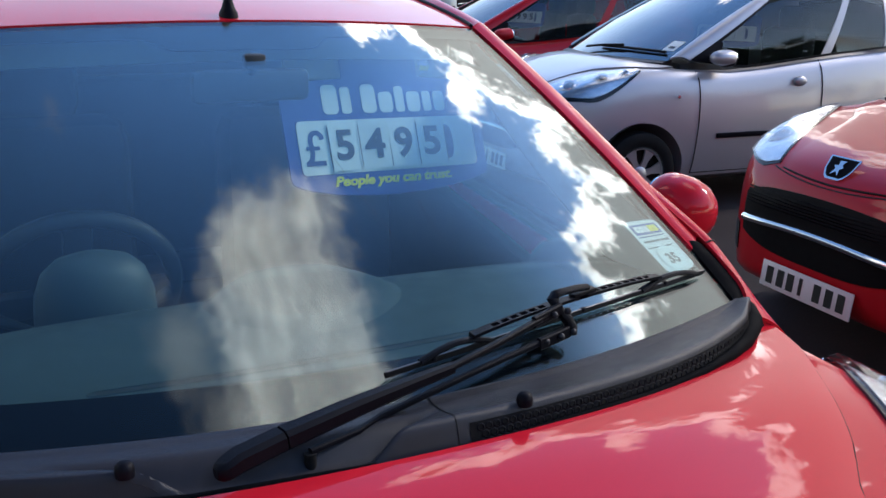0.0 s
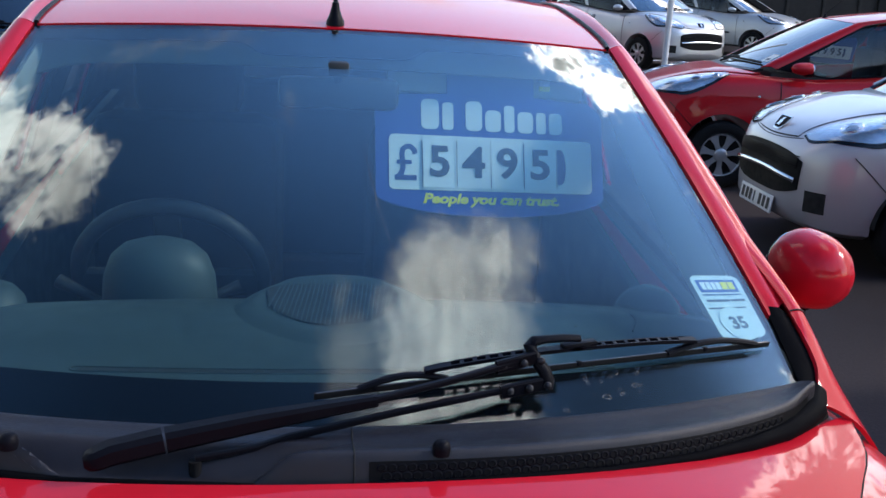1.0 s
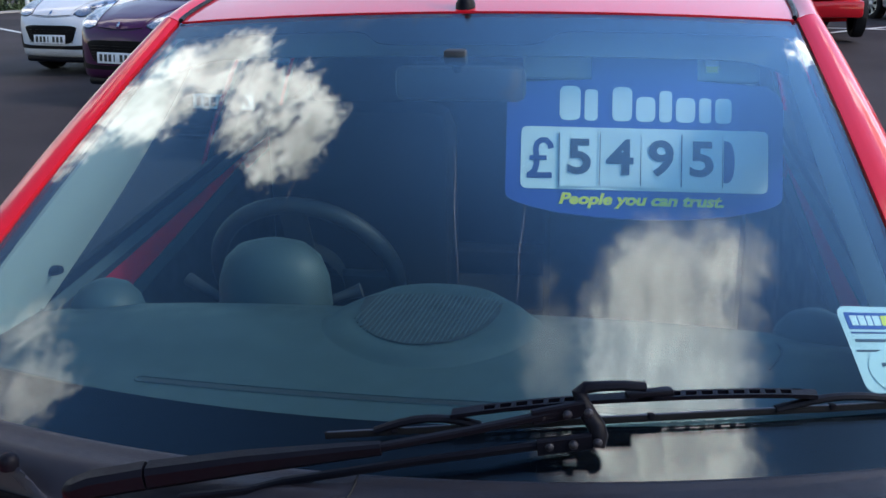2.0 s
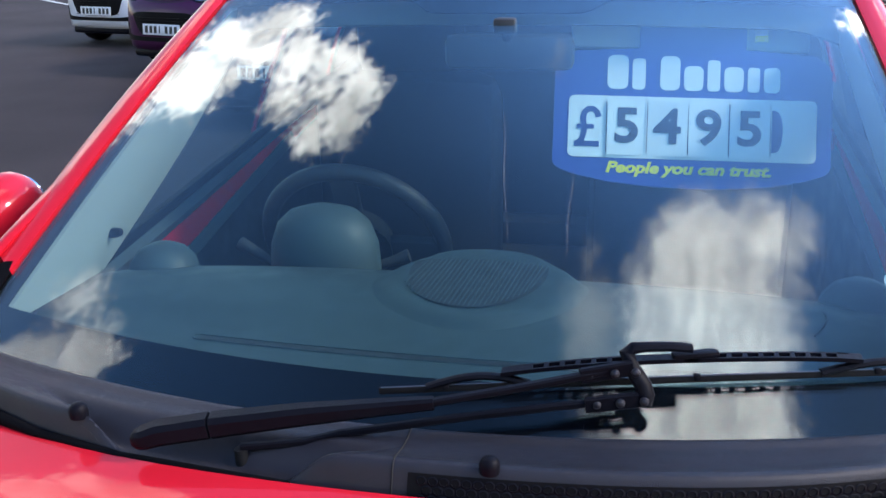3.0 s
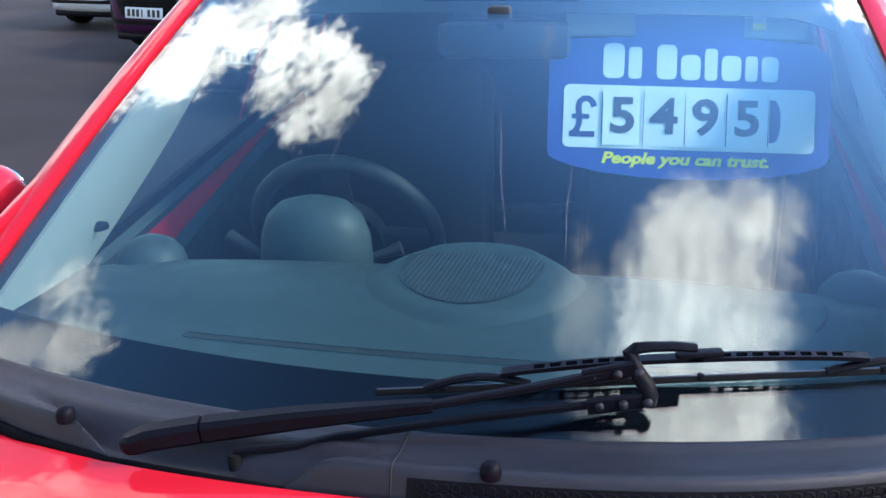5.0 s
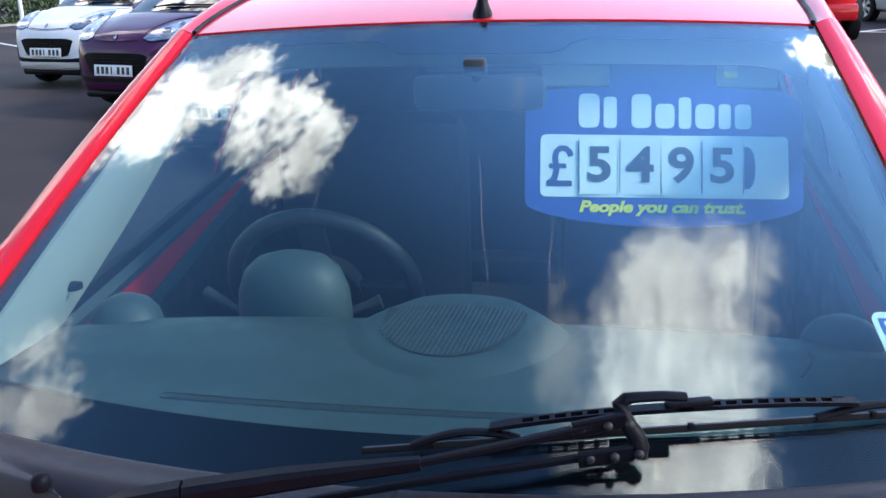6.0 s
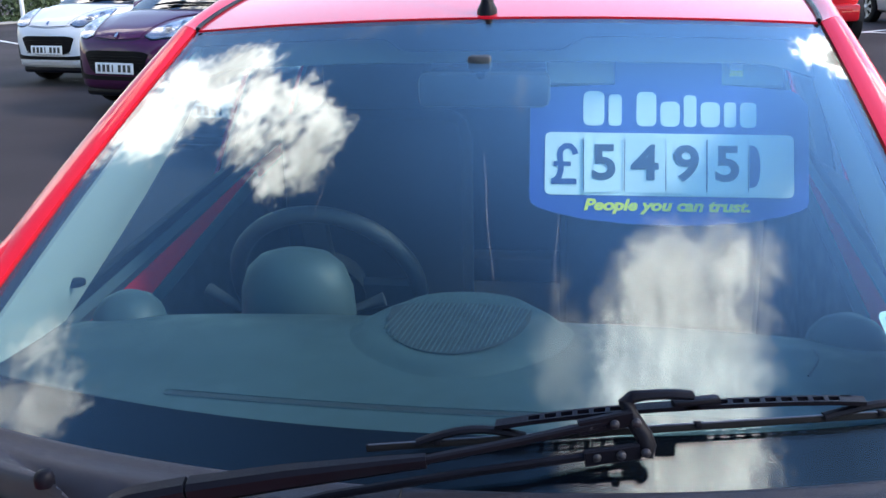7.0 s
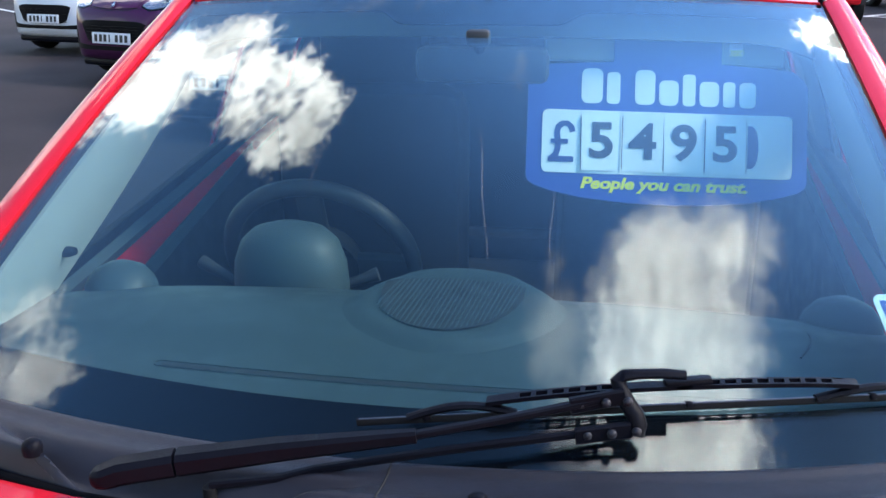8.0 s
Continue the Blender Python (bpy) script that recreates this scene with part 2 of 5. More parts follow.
CARD_WHITE = material("white card", (0.82, 0.82, 0.79), 0.5, vary=0.04)
STICKER = material("pale creased label", (0.66, 0.72, 0.72), 0.4, vary=0.18, scale=70, bump=0.8, bump_scale=60)
CARD_BLUE = material("blue printed board", (0.022, 0.055, 0.30), 0.4, vary=0.06)
INK_BLUE = material("dark blue ink", (0.020, 0.035, 0.17), 0.5, vary=0.05)
INK_GREY = material("dark grey ink", (0.035, 0.035, 0.050), 0.5, vary=0.08)
INK_YELLOW = material("yellow ink", (0.92, 0.78, 0.02), 0.5, vary=0.05)
LAMP_BACK = material("lamp reflector", (0.78, 0.78, 0.79), 0.22, 0.85, vary=0.25, scale=25, bump=0.9, bump_scale=45)
LAMP_BLUE = material("dark lamp bowl", (0.10, 0.12, 0.16), 0.12, 0.9, vary=0.2)
LAMP_RED = material("red lamp lens", (0.40, 0.006, 0.006), 0.15, coat=1.0)
WHITE_LINE = material("worn white road paint", (0.55, 0.55, 0.53), 0.8, vary=0.35, scale=40)
POLE_GREY = material("white painted steel", (0.62, 0.63, 0.64), 0.4, vary=0.1)


# ---------------------------------------------------------------- mesh helpers
def spline(pts):
    """A smooth curve y(x) through the points, without overshoot."""
    xs = np.array([p[0] for p in pts], float)
    ys = np.array([p[1] for p in pts], float)
    h, d = np.diff(xs), np.diff(ys) / np.diff(xs)
    m = np.zeros(len(xs))
    m[0], m[-1] = d[0], d[-1]
    for i in range(1, len(xs) - 1):
        if d[i - 1] * d[i] > 0:
            a, b = 2 * h[i] + h[i - 1], h[i] + 2 * h[i - 1]
            m[i] = (a + b) / (a / d[i - 1] + b / d[i])

    def f(x):
        x = min(max(x, xs[0]), xs[-1])
        i = min(max(int(np.searchsorted(xs, x)) - 1, 0), len(h) - 1)
        t = (x - xs[i]) / h[i]
        return float((1 + 2 * t) * (1 - t) ** 2 * ys[i] + t * (1 - t) ** 2 * h[i] * m[i]
                     + t * t * (3 - 2 * t) * ys[i + 1] + t * t * (t - 1) * h[i] * m[i + 1])
    return f


def lerp(a, b, t):
    return a + (b - a) * t


def sheet(fn, nu, nv, thick=0.0, u0=0.0, u1=1.0, v0=0.0, v1=1.0):
    """A grid over fn(u, v); with a thickness it is closed behind, away from its normal."""
    bm = bmesh.new()
    front = [[bm.verts.new(fn(lerp(u0, u1, i / nu), lerp(v0, v1, j / nv))) for i in range(nu + 1)] for j in range(nv + 1)]
    for j in range(nv):
        for i in range(nu):
            bm.faces.new((front[j][i], front[j][i + 1], front[j + 1][i + 1], front[j + 1][i]))
    bm.normal_update()
    if thick:
        back = [[bm.verts.new(v.co - v.normal * thick) for v in row] for row in front]
        for j in range(nv):
            for i in range(nu):
                bm.faces.new((back[j + 1][i], back[j + 1][i + 1], back[j][i + 1], back[j][i]))
        rim = [(j, 0) for j in range(nv, 0, -1)] + [(0, i) for i in range(nu)] + [(j, nu) for j in range(nv)] + [(nv, i) for i in range(nu, 0, -1)]
        for a, b in zip(rim, rim[1:] + rim[:1]):
            bm.faces.new((front[b[0]][b[1]], front[a[0]][a[1]], back[a[0]][a[1]], back[b[0]][b[1]]))
    return bm


def box(x, y, z, sx, sy, sz, bevel=0.0, m=None, seg=2):
    bm = bmesh.new()
    bmesh.ops.create_cube(bm, size=1, matrix=pose(x, y, z) @ Matrix.Diagonal((sx, sy, sz, 1)))
    if bevel:
        bmesh.ops.bevel(bm, geom=bm.edges[:], offset=bevel, segments=seg, affect="EDGES", profile=0.5)
    if m:
        bm.transform(m)
    return bm


def lathe(profile, n=32, m=None, a0=0.0, a1=360.0):
    """Turns a profile of (radius, height) round z."""
    bm = bmesh.new()
    full = abs(a1 - a0 - 360) < 1e-6
    steps = n if full else n + 1
    rings = []
    for k in range(steps):
        a = radians(lerp(a0, a1, k / n))
        rings.append([bm.verts.new((r * math.cos(a), r * math.sin(a), z)) for r, z in profile])
    for k in range(n):
        p, q = rings[k], rings[(k + 1) % steps]
        for i in range(len(profile) - 1):
            bm.faces.new((p[i], q[i], q[i + 1], p[i + 1]))
    bmesh.ops.remove_doubles(bm, verts=bm.verts[:], dist=1e-6)
    if m:
        bm.transform(m)
    return bm


def tube(points, r, n=8, flat=1.0, caps=True, radii=None):
    """A bar of round section along points; flat squeezes it upright."""
    bm = bmesh.new()
    pts = [Vector(p) for p in points]
    rings = []
    for i, p in enumerate(pts):
        d = (pts[min(i + 1, len(pts) - 1)] - pts[max(i - 1, 0)]).normalized()
        side = d.cross(Vector((0, 0, 1)))
        side = side.normalized() if side.length > 1e-4 else Vector((1, 0, 0))
        up = side.cross(d).normalized()
        rr = radii[i] if radii else r
        rings.append([bm.verts.new(p + (side * math.cos(a) + up * math.sin(a) * flat) * rr) for a in (2 * math.pi * k / n for k in range(n))])
    for a, b in zip(rings, rings[1:]):
        for k in range(n):
            bm.faces.new((a[k], a[(k + 1) % n], b[(k + 1) % n], b[k]))
    if caps:
        bm.faces.new(rings[0][::-1])
        bm.faces.new(rings[-1])
    return bm


def prism(outline, thick, m=None, bevel=0.0):
    """An outline in x, y raised by a thickness along z."""
    bm = bmesh.new()
    a = [bm.verts.new((x, y, 0)) for x, y in outline]
    b = [bm.verts.new((x, y, thick)) for x, y in outline]
    bm.faces.new(a[::-1])
    bm.faces.new(b)
    n = len(a)
    for i in range(n):
        bm.faces.new((a[i], a[(i + 1) % n], b[(i + 1) % n], b[i]))
    if bevel:
        bmesh.ops.bevel(bm, geom=[e for e in bm.edges if len(e.link_faces) == 2 and e.calc_face_angle(0) > 0.6 and abs(e.verts[0].co.z - e.verts[1].co.z) < 1e-6 and e.verts[0].co.z > thick / 2], offset=bevel, segments=2, affect="EDGES")
    if m:
        bm.transform(m)
    return bm


def join(*bms):
    out = bmesh.new()
    for b in bms:
        me = bpy.data.meshes.new("tmp")
        b.to_mesh(me)
        out.from_mesh(me)
        bpy.data.meshes.remove(me)
        b.free()
    return out


def mirror(bm):
    """The same, on the other side of the car."""
    out = bm.copy()
    out.transform(Matrix.Diagonal((-1, 1, 1, 1)))
    bmesh.ops.reverse_faces(out, faces=out.faces[:])
    return out


def smooth(me, angle=40):
    me.shade_smooth()
    me.set_sharp_from_angle(angle=radians(angle))


def part(name, bm, mat, parent, label="", angle=40):
    me = bpy.data.meshes.new(name)
    bm.normal_update()
    bm.to_mesh(me)
    bm.free()
    me.materials.append(mat)
    smooth(me, angle)
    ob = new(name, me)
    ob.parent = parent
    if label:
        ob["label"] = label
    return ob


def thing(name, label, category, group="", m=None, kind=""):
    ob = new(name)
    ob.empty_display_size = 0.1
    if m is not None:
        ob.matrix_basis = m
    return tagged(ob, label, category, group, kind)


def solid(name, bm, mat, label, category, group="", kind="", angle=40):
    """A thing that is one mesh."""
    ob = part(name, bm, mat, None, "", angle)
    return tagged(ob, label, category, group, kind)


def letters(text, size, m, depth=0.0006, spacing=1.0, shear=0.0, bold=0.0):
    """Raised letters as a bmesh, in the built-in font, centred, in the x, y plane of m."""
    cu = bpy.data.curves.new("letters", "FONT")
    cu.body, cu.size, cu.extrude, cu.shear, cu.space_character = text, size, depth, shear, spacing
    cu.align_x, cu.align_y, cu.resolution_u, cu.offset = "CENTER", "CENTER", 4, bold
    ob = bpy.data.objects.new("letters", cu)
    scene.collection.objects.link(ob)
    dg = bpy.context.evaluated_depsgraph_get()
    me = bpy.data.meshes.new_from_object(ob.evaluated_get(dg))
    bm = bmesh.new()
    bm.from_mesh(me)
    bm.transform(m)
    bpy.data.objects.remove(ob)
    bpy.data.curves.remove(cu)
    bpy.data.meshes.remove(me)
    return bm


def cut(bm, cutters):
    """bm less the cutters."""
    def temp(b):
        me = bpy.data.meshes.new("tmp")
        b.to_mesh(me)
        return new("tmp", me)
    base, tools = temp(bm), [temp(c) for c in cutters]
    for t in tools:
        mod = base.modifiers.new("cut", "BOOLEAN")
        mod.object, mod.operation, mod.solver = t, "DIFFERENCE", "EXACT"
    me = bpy.data.meshes.new_from_object(base.evaluated_get(bpy.context.evaluated_depsgraph_get()))
    out = bmesh.new()
    out.from_mesh(me)
    for o in (base, *tools):
        d = o.data
        bpy.data.objects.remove(o)
        bpy.data.meshes.remove(d)
    bpy.data.meshes.remove(me)
    return out


# ---------------------------------------------------------------- the shape of the small hatchback; nose towards -y, origin on the ground below the cowl
def base_edge(x):
    return Vector((x, 0.05 + 0.32 * x * x, 1.02))


def top_edge(x):
    return Vector((x, 0.83 + 0.33 * x * x, 1.434 - 0.073 * x * x))


def screen(u, v, off=0.0):
    """The windscreen: u from -1 to 1 across, v from 0 to 1 upwards."""
    def at(u, v):
        p = base_edge(0.635 * u).lerp(top_edge(0.552 * u), v)
        return p + Vector((0, -0.47, 0.88)) * (0.012 * 4 * v * (1 - v))
    p = at(u, v)
    if off:
        n = (at(u + 0.01, v) - at(u - 0.01, v)).cross(at(u, v + 0.01) - at(u, v - 0.01)).normalized()
        p = p + n * off
    return p


half_width = spline([(-0.80, 0.30), (-0.785, 0.42), (-0.74, 0.54), (-0.66, 0.645), (-0.5, 0.735), (-0.2, 0.785), (0.3, 0.81), (1.2, 0.815), (2.0, 0.80), (2.35, 0.75), (2.52, 0.66), (2.60, 0.52), (2.63, 0.34)])
crown = spline([(-0.80, 0.66), (-0.785, 0.71), (-0.75, 0.762), (-0.70, 0.802), (-0.6, 0.850), (-0.4, 0.910), (-0.2, 0.954), (-0.07, 0.970), (0.2, 0.962), (2.63, 0.95)])
shoulder = spline([(-0.80, 0.61), (-0.74, 0.715), (-0.66, 0.785), (-0.5, 0.857), (-0.3, 0.915), (-0.1, 0.950), (0.15, 0.958), (0.4, 0.946), (0.62, 0.944), (0.8, 0.957), (1.2, 0.997), (1.6, 1.036), (2.2, 1.075), (2.45, 1.03), (2.63, 0.93)])
under = spline([(-0.80, 0.32), (-0.74, 0.24), (-0.5, 0.20), (2.2, 0.20), (2.5, 0.28), (2.63, 0.40)])


def section(y):
    w, zs, zt, zb = half_width(y), shoulder(y), crown(y), under(y)
    h = zs - zb
    return [(0, zb), (0.5 * w, zb), (0.86 * w, zb + 0.01), (0.965 * w, zb + 0.07 * h), (0.995 * w, zb + 0.25 * h), (w, zb + 0.5 * h), (0.985 * w, zb + 0.75 * h),
            (0.955 * w, zb + 0.89 * h), (0.915 * w, zb + 0.97 * h), (0.86 * w, zs), (0.72 * w, lerp(zs, zt, 0.38)), (0.55 * w, lerp(zs, zt, 0.68)), (0.36 * w, lerp(zs, zt, 0.88)), (0.18 * w, lerp(zs, zt, 0.975)), (0, zt)]


def skin_z(x, y):
    """Height of the upper skin of the front body."""
    pts = section(y)[9:]
    xs = [p[0] for p in pts][::-1]
    zs = [p[1] for p in pts][::-1]
    return spline(list(zip(xs, zs)))(abs(x))


def upper_z(x, y):
    """Height of the skin from the widest part of the flank inwards."""
    pts = section(y)[5:][::-1]
    return spline([(a, c) for a, c in pts])(abs(x))


STATIONS = [-0.80, -0.795, -0.785, -0.77, -0.74, -0.70, -0.66, -0.58, -0.5, -0.4, -0.3, -0.2, -0.1, 0.0, 0.1, 0.2, 0.32, 0.6, 0.9, 1.2, 1.6, 2.0, 2.2, 2.35, 2.45, 2.52, 2.57, 2.60, 2.62, 2.63]


def body_shell():
    """The painted lower body: closed over the engine bay, open over the cabin."""
    bm = bmesh.new()
    rows = []
    for y in STATIONS:
        half = section(y)
        if y > 0.25:
            w, zs = half_width(y), shoulder(y)
            half = half[:10] + [(0.845 * w, zs - 0.02), (0.84 * w, zs - 0.10), (0.83 * w, zs - 0.20), (0.82 * w, zs - 0.3), (0.81 * w, zs - 0.5)]
        rows.append([bm.verts.new((x, y, z)) for x, z in half] + [bm.verts.new((-x, y, z)) for x, z in half[1:]])
    k = len(section(0))
    for a, b in zip(rows, rows[1:]):
        for i in range(k - 1):
            bm.faces.new((a[i], b[i], b[i + 1], a[i + 1]))
            p = 0 if i == 0 else k - 1 + i
            q = k - 1 + i + 1
            bm.faces.new((a[q], b[q], b[p], a[p]))
    for row, flip in ((rows[0], False), (rows[-1], True)):
        for i in range(k - 1):
            p = 0 if i == 0 else k - 1 + i
            if i == 0:
                f = (row[0], row[1], row[k])
            else:
                f = (row[i], row[i + 1], row[k + i], row[k - 1 + i])
            bm.faces.new(f if not flip else f[::-1])
    bmesh.ops.remove_doubles(bm, verts=bm.verts[:], dist=1e-5)
    bmesh.ops.dissolve_degenerate(bm, edges=bm.edges[:], dist=1e-6)
    bmesh.ops.recalc_face_normals(bm, faces=bm.faces[:])
    return bm


def side(u, v, off=0.0):
    """The upper side of the cabin (its +x side): u from the front pillar back, v from the belt up."""
    def at(u, v):
        yl, yu = lerp(0.29, 2.50, u), lerp(0.985, 2.36, u)
        lo = Vector((lerp(0.700, 0.738, min(u * 5, 1)) - 0.10 * max(u - 0.75, 0) ** 2 * 16, yl, lerp(1.012, shoulder(yl) + 0.006, min(u * 5, 1))))
        hi = Vector((0.604 + 0.012 * math.sin(min(u * 1.3, 1) * math.pi) - 0.04 * max(u - 0.6, 0) ** 2 * 6, yu, 1.398 + 0.092 * max(math.sin(min(u * 1.1, 1.0) * math.pi), 0.0) - 0.05 * max(u - 0.5, 0) ** 2))
        p = lo.lerp(hi, v)
        p.x += 0.020 * 4 * v * (1 - v)
        return p
    p = at(u, v)
    if off:
        n = (at(u + 0.01, v) - at(u - 0.01, v)).cross(at(u, v + 0.01) - at(u, v - 0.01)).normalized()
        p = p + n * off
    return p


def pillar_at(u, v):
    """The front pillar: u from the glass outwards, v upwards."""
    a = screen(1.0, v) + Vector((0.002, 0.0, 0.004))
    b = side(0.0, v)
    p = a.lerp(b, u)
    swell = max(math.sin(math.pi * u), 0.0) ** 0.8 * lerp(0.024, 0.020, v)
    return p + Vector((0.45, -0.40, 0.80)).normalized() * swell


def roof_at(u, v, off=0.0):
    """The roof panel: u from -1 to 1 across, v from 0 (windscreen) to 1 (tailgate)."""
    rail = side(v, 1.0)
    x = u * (rail.x - 0.056)
    f = top_edge(x)
    back = lerp(f.y, rail.y + 0.06 * (1 - u * u) * v, v) - f.y
    rise_z = f.z + 0.004 + 0.20 * back - 0.105 * back * back
    k = min(max((v - 0.45) / 0.45, 0.0), 1.0)
    k = k * k * (3 - 2 * k)
    return Vector((x, f.y + back + 0.004, lerp(rise_z, rail.z + 0.008 + 0.042 * (1 - u * u), k) + off))


def rail_at(u, v):
    """The painted roof rail, going on from the front pillar: u from the roof's ditch outwards, v backwards."""
    a = roof_at(1.0, v) + Vector((0.004, 0.0, 0.0))
    b = side(v, 1.0)
    k = min(v * 6, 1)
    swell = max(math.sin(math.pi * u), 0.0) ** 0.8 * lerp(0.020, 0.017, k)
    return a.lerp(b, u) + Vector((0.45, lerp(-0.40, -0.10, k), 0.80)).normalized() * swell


def bonnet_rear(x):
    return -0.051 + 0.2 * x * x + 0.53 * x ** 4


bonnet_half = spline([(0, 0.30), (0.25, 0.335), (0.45, 0.370), (0.62, 0.425), (0.70, 0.505), (0.766, 0.560), (0.83, 0.615), (0.893, 0.670), (1, 0.702)])


def bonnet_at(u, v, off=0.007):
    x = u * bonnet_half(v)
    ax = abs(x)
    rear = bonnet_rear(ax) if ax < 0.64 else lerp(bonnet_rear(0.64), 0.158, (ax - 0.64) / 0.062)
    y = lerp(-0.765 + 0.34 * x * x, rear, v)
    return Vector((x, y, skin_z(x, y) + off * (1 - 0.45 * abs(u) ** 6) + 0.024 * v ** 2.5 * (1 - 0.45 * (ax / 0.702) ** 4 - 0.40 * abs(u) ** 8 * (1 - v ** 8))))


def wheel(parent, x, y, s, mat=None):
    """A wheel whose outer face looks along s * x."""
    m = pose(x, y, 0.283) @ Matrix.Rotation(radians(90 * s), 4, "Y")
    tyre = part("tyre", lathe([(0.185, -0.08), (0.255, -0.085), (0.276, -0.07), (0.283, -0.04), (0.283, 0.04), (0.276, 0.07), (0.255, 0.082), (0.215, 0.080), (0.186, 0.070), (0.180, 0.0)], 40, m), RUBBER, parent)
    rim = part("rim", lathe([(0.186, 0.066), (0.190, 0.074), (0.178, 0.076), (0.168, 0.066), (0.160, 0.02), (0.05, 0.01), (0.0, 0.01)], 40, m), DARK, tyre)
    mt = mat or ALLOY
    cover = part("wheel_cover", lathe([(0.184, 0.070), (0.181, 0.076), (0.172, 0.074), (0.168, 0.066)], 40, m), mt, tyre, "silver seven-spoke wheel cover")
    part("hub_cap", lathe([(0.058, 0.05), (0.055, 0.070), (0.045, 0.076), (0.0, 0.079)], 24, m), mt, tyre)
    for k in range(7):
        o = [(0.03, -0.022), (0.10, -0.020), (0.150, -0.034), (0.178, -0.046), (0.178, 0.046), (0.150, 0.034), (0.10, 0.020), (0.03, 0.022)]
        part("spoke", prism(o, 0.014, m @ Matrix.Rotation(2 * math.pi * k / 7, 4, "Z") @ pose(0, 0, 0.052), 0.004), mt, tyre)
    return tyre


def project(bvh, o, d, off=0.004):
    loc, n, i, dist = bvh.ray_cast(Vector(o), Vector(d).normalized())
    if loc is None:
        return None
    if n.dot(Vector(d)) > 0:
        n = -n
    return loc + n * off


def draped(bvh, fn, d, nu, nv, off=0.004, thick=0.006):
    """A patch laid on the body: fn(u, v) gives points that are thrown along d."""
    last = [None]

    def at(u, v):
        p = project(bvh, fn(u, v), d, off)
        if p is None:
            p = last[0] or Vector(fn(u, v))
        last[0] = p
        return p
    return sheet(at, nu, nv, thick)


def number_plate(parent, m, mat=None):
    """A plate with dark bars for its characters, in the x, z plane of m, looking along -y."""
    pl = part("number_plate", box(0, 0, 0, 0.52, 0.008, 0.111, 0.003, m), mat or PLATE_WHITE, parent, "white number plate with black bars")
    xs = [-0.205, -0.140, -0.080, -0.020, 0.075, 0.140, 0.205]
    for k, x in enumerate(xs):
        part("bar", box(x, -0.0048, 0, 0.040 if k != 3 else 0.018, 0.002, 0.072, 0, m), PLATE_INK, pl)
    return pl


def headlamp(car, s, reach=1.0):
    """The large almond-shaped lamp of one side: a dark gap, faceted reflectors, chrome bowls and a clear lens."""
    a, b = Vector((0.345, -0.715)), Vector((0.345, -0.715)).lerp(Vector((0.688, -0.085)), reach)
    if reach > 1:
        b = Vector((0.748, 0.082))
    d = (b - a).normalized()
    n = Vector((d.y, -d.x))
    long = (b - a).length

    def at(t, w, grow=0.0, off=0.0):
        """t along the lamp from its pointed front end, w from the bonnet's side (0) to the flank (1)."""
        bow = max(math.sin(math.pi * min(max(t, 0.0), 1.0)), 0.0)
        inner = (-0.020 if reach > 1 else -0.014) * bow ** 0.9 - grow
        outer = (0.255 * bow ** 0.60) * (1.0 - 0.32 * t) + grow
        p = a + d * (long * lerp(-grow * 1.5, 1 + grow * 1.5, t)) + n * lerp(inner, outer, w)
        x = min(p.x, half_width(p.y) * 0.985)
        return Vector((s * x, p.y, upper_z(x, p.y))) + Vector((s * 0.45, -0.35, 0.80)) * off

    def skin(grow, off, thick):
        return sheet(lambda u, v: at(u, v if s < 0 else 1 - v, grow, off), 22, 10, thick)
    lamp = part("headlamp", skin(0.004, 0.003, 0.004), GLOSS_BLACK, car, "clear headlamp with chrome reflectors")
    part("reflector", skin(-0.004, 0.007, 0.003), LAMP_BACK, lamp)
    for t, w, r in ((0.36, 0.50, 0.062), (0.64, 0.46, 0.050), (0.86, 0.5, 0.026)):
        q = at(t, w, 0.0, 0.011)
        e1, e2 = at(t + 0.05, w) - at(t - 0.05, w), at(t, w + 0.1) - at(t, w - 0.1)
        nn = e1.cross(e2)
        nn = (nn if nn.z > 0 else -nn).normalized()
        turn = look(q, q + nn) @ pose(0, 0, 0, 180)
        ring = part("bulb_ring", lathe([(r * 1.05, -0.006), (r * 1.08, 0.003), (r * 0.97, 0.006), (r * 0.86, 0.002), (r * 0.5, -0.003), (0.0, -0.004)], 24, turn), CHROME, lamp)
        part("bulb", lathe([(r * 0.62, -0.001), (r * 0.48, 0.004), (r * 0.24, 0.007), (0.0, 0.008)], 16, turn), LAMP_BLUE, lamp)
    part("lens", skin(0.001, 0.020, 0.002), LENS, lamp, "clear curved lens")
    return lamp


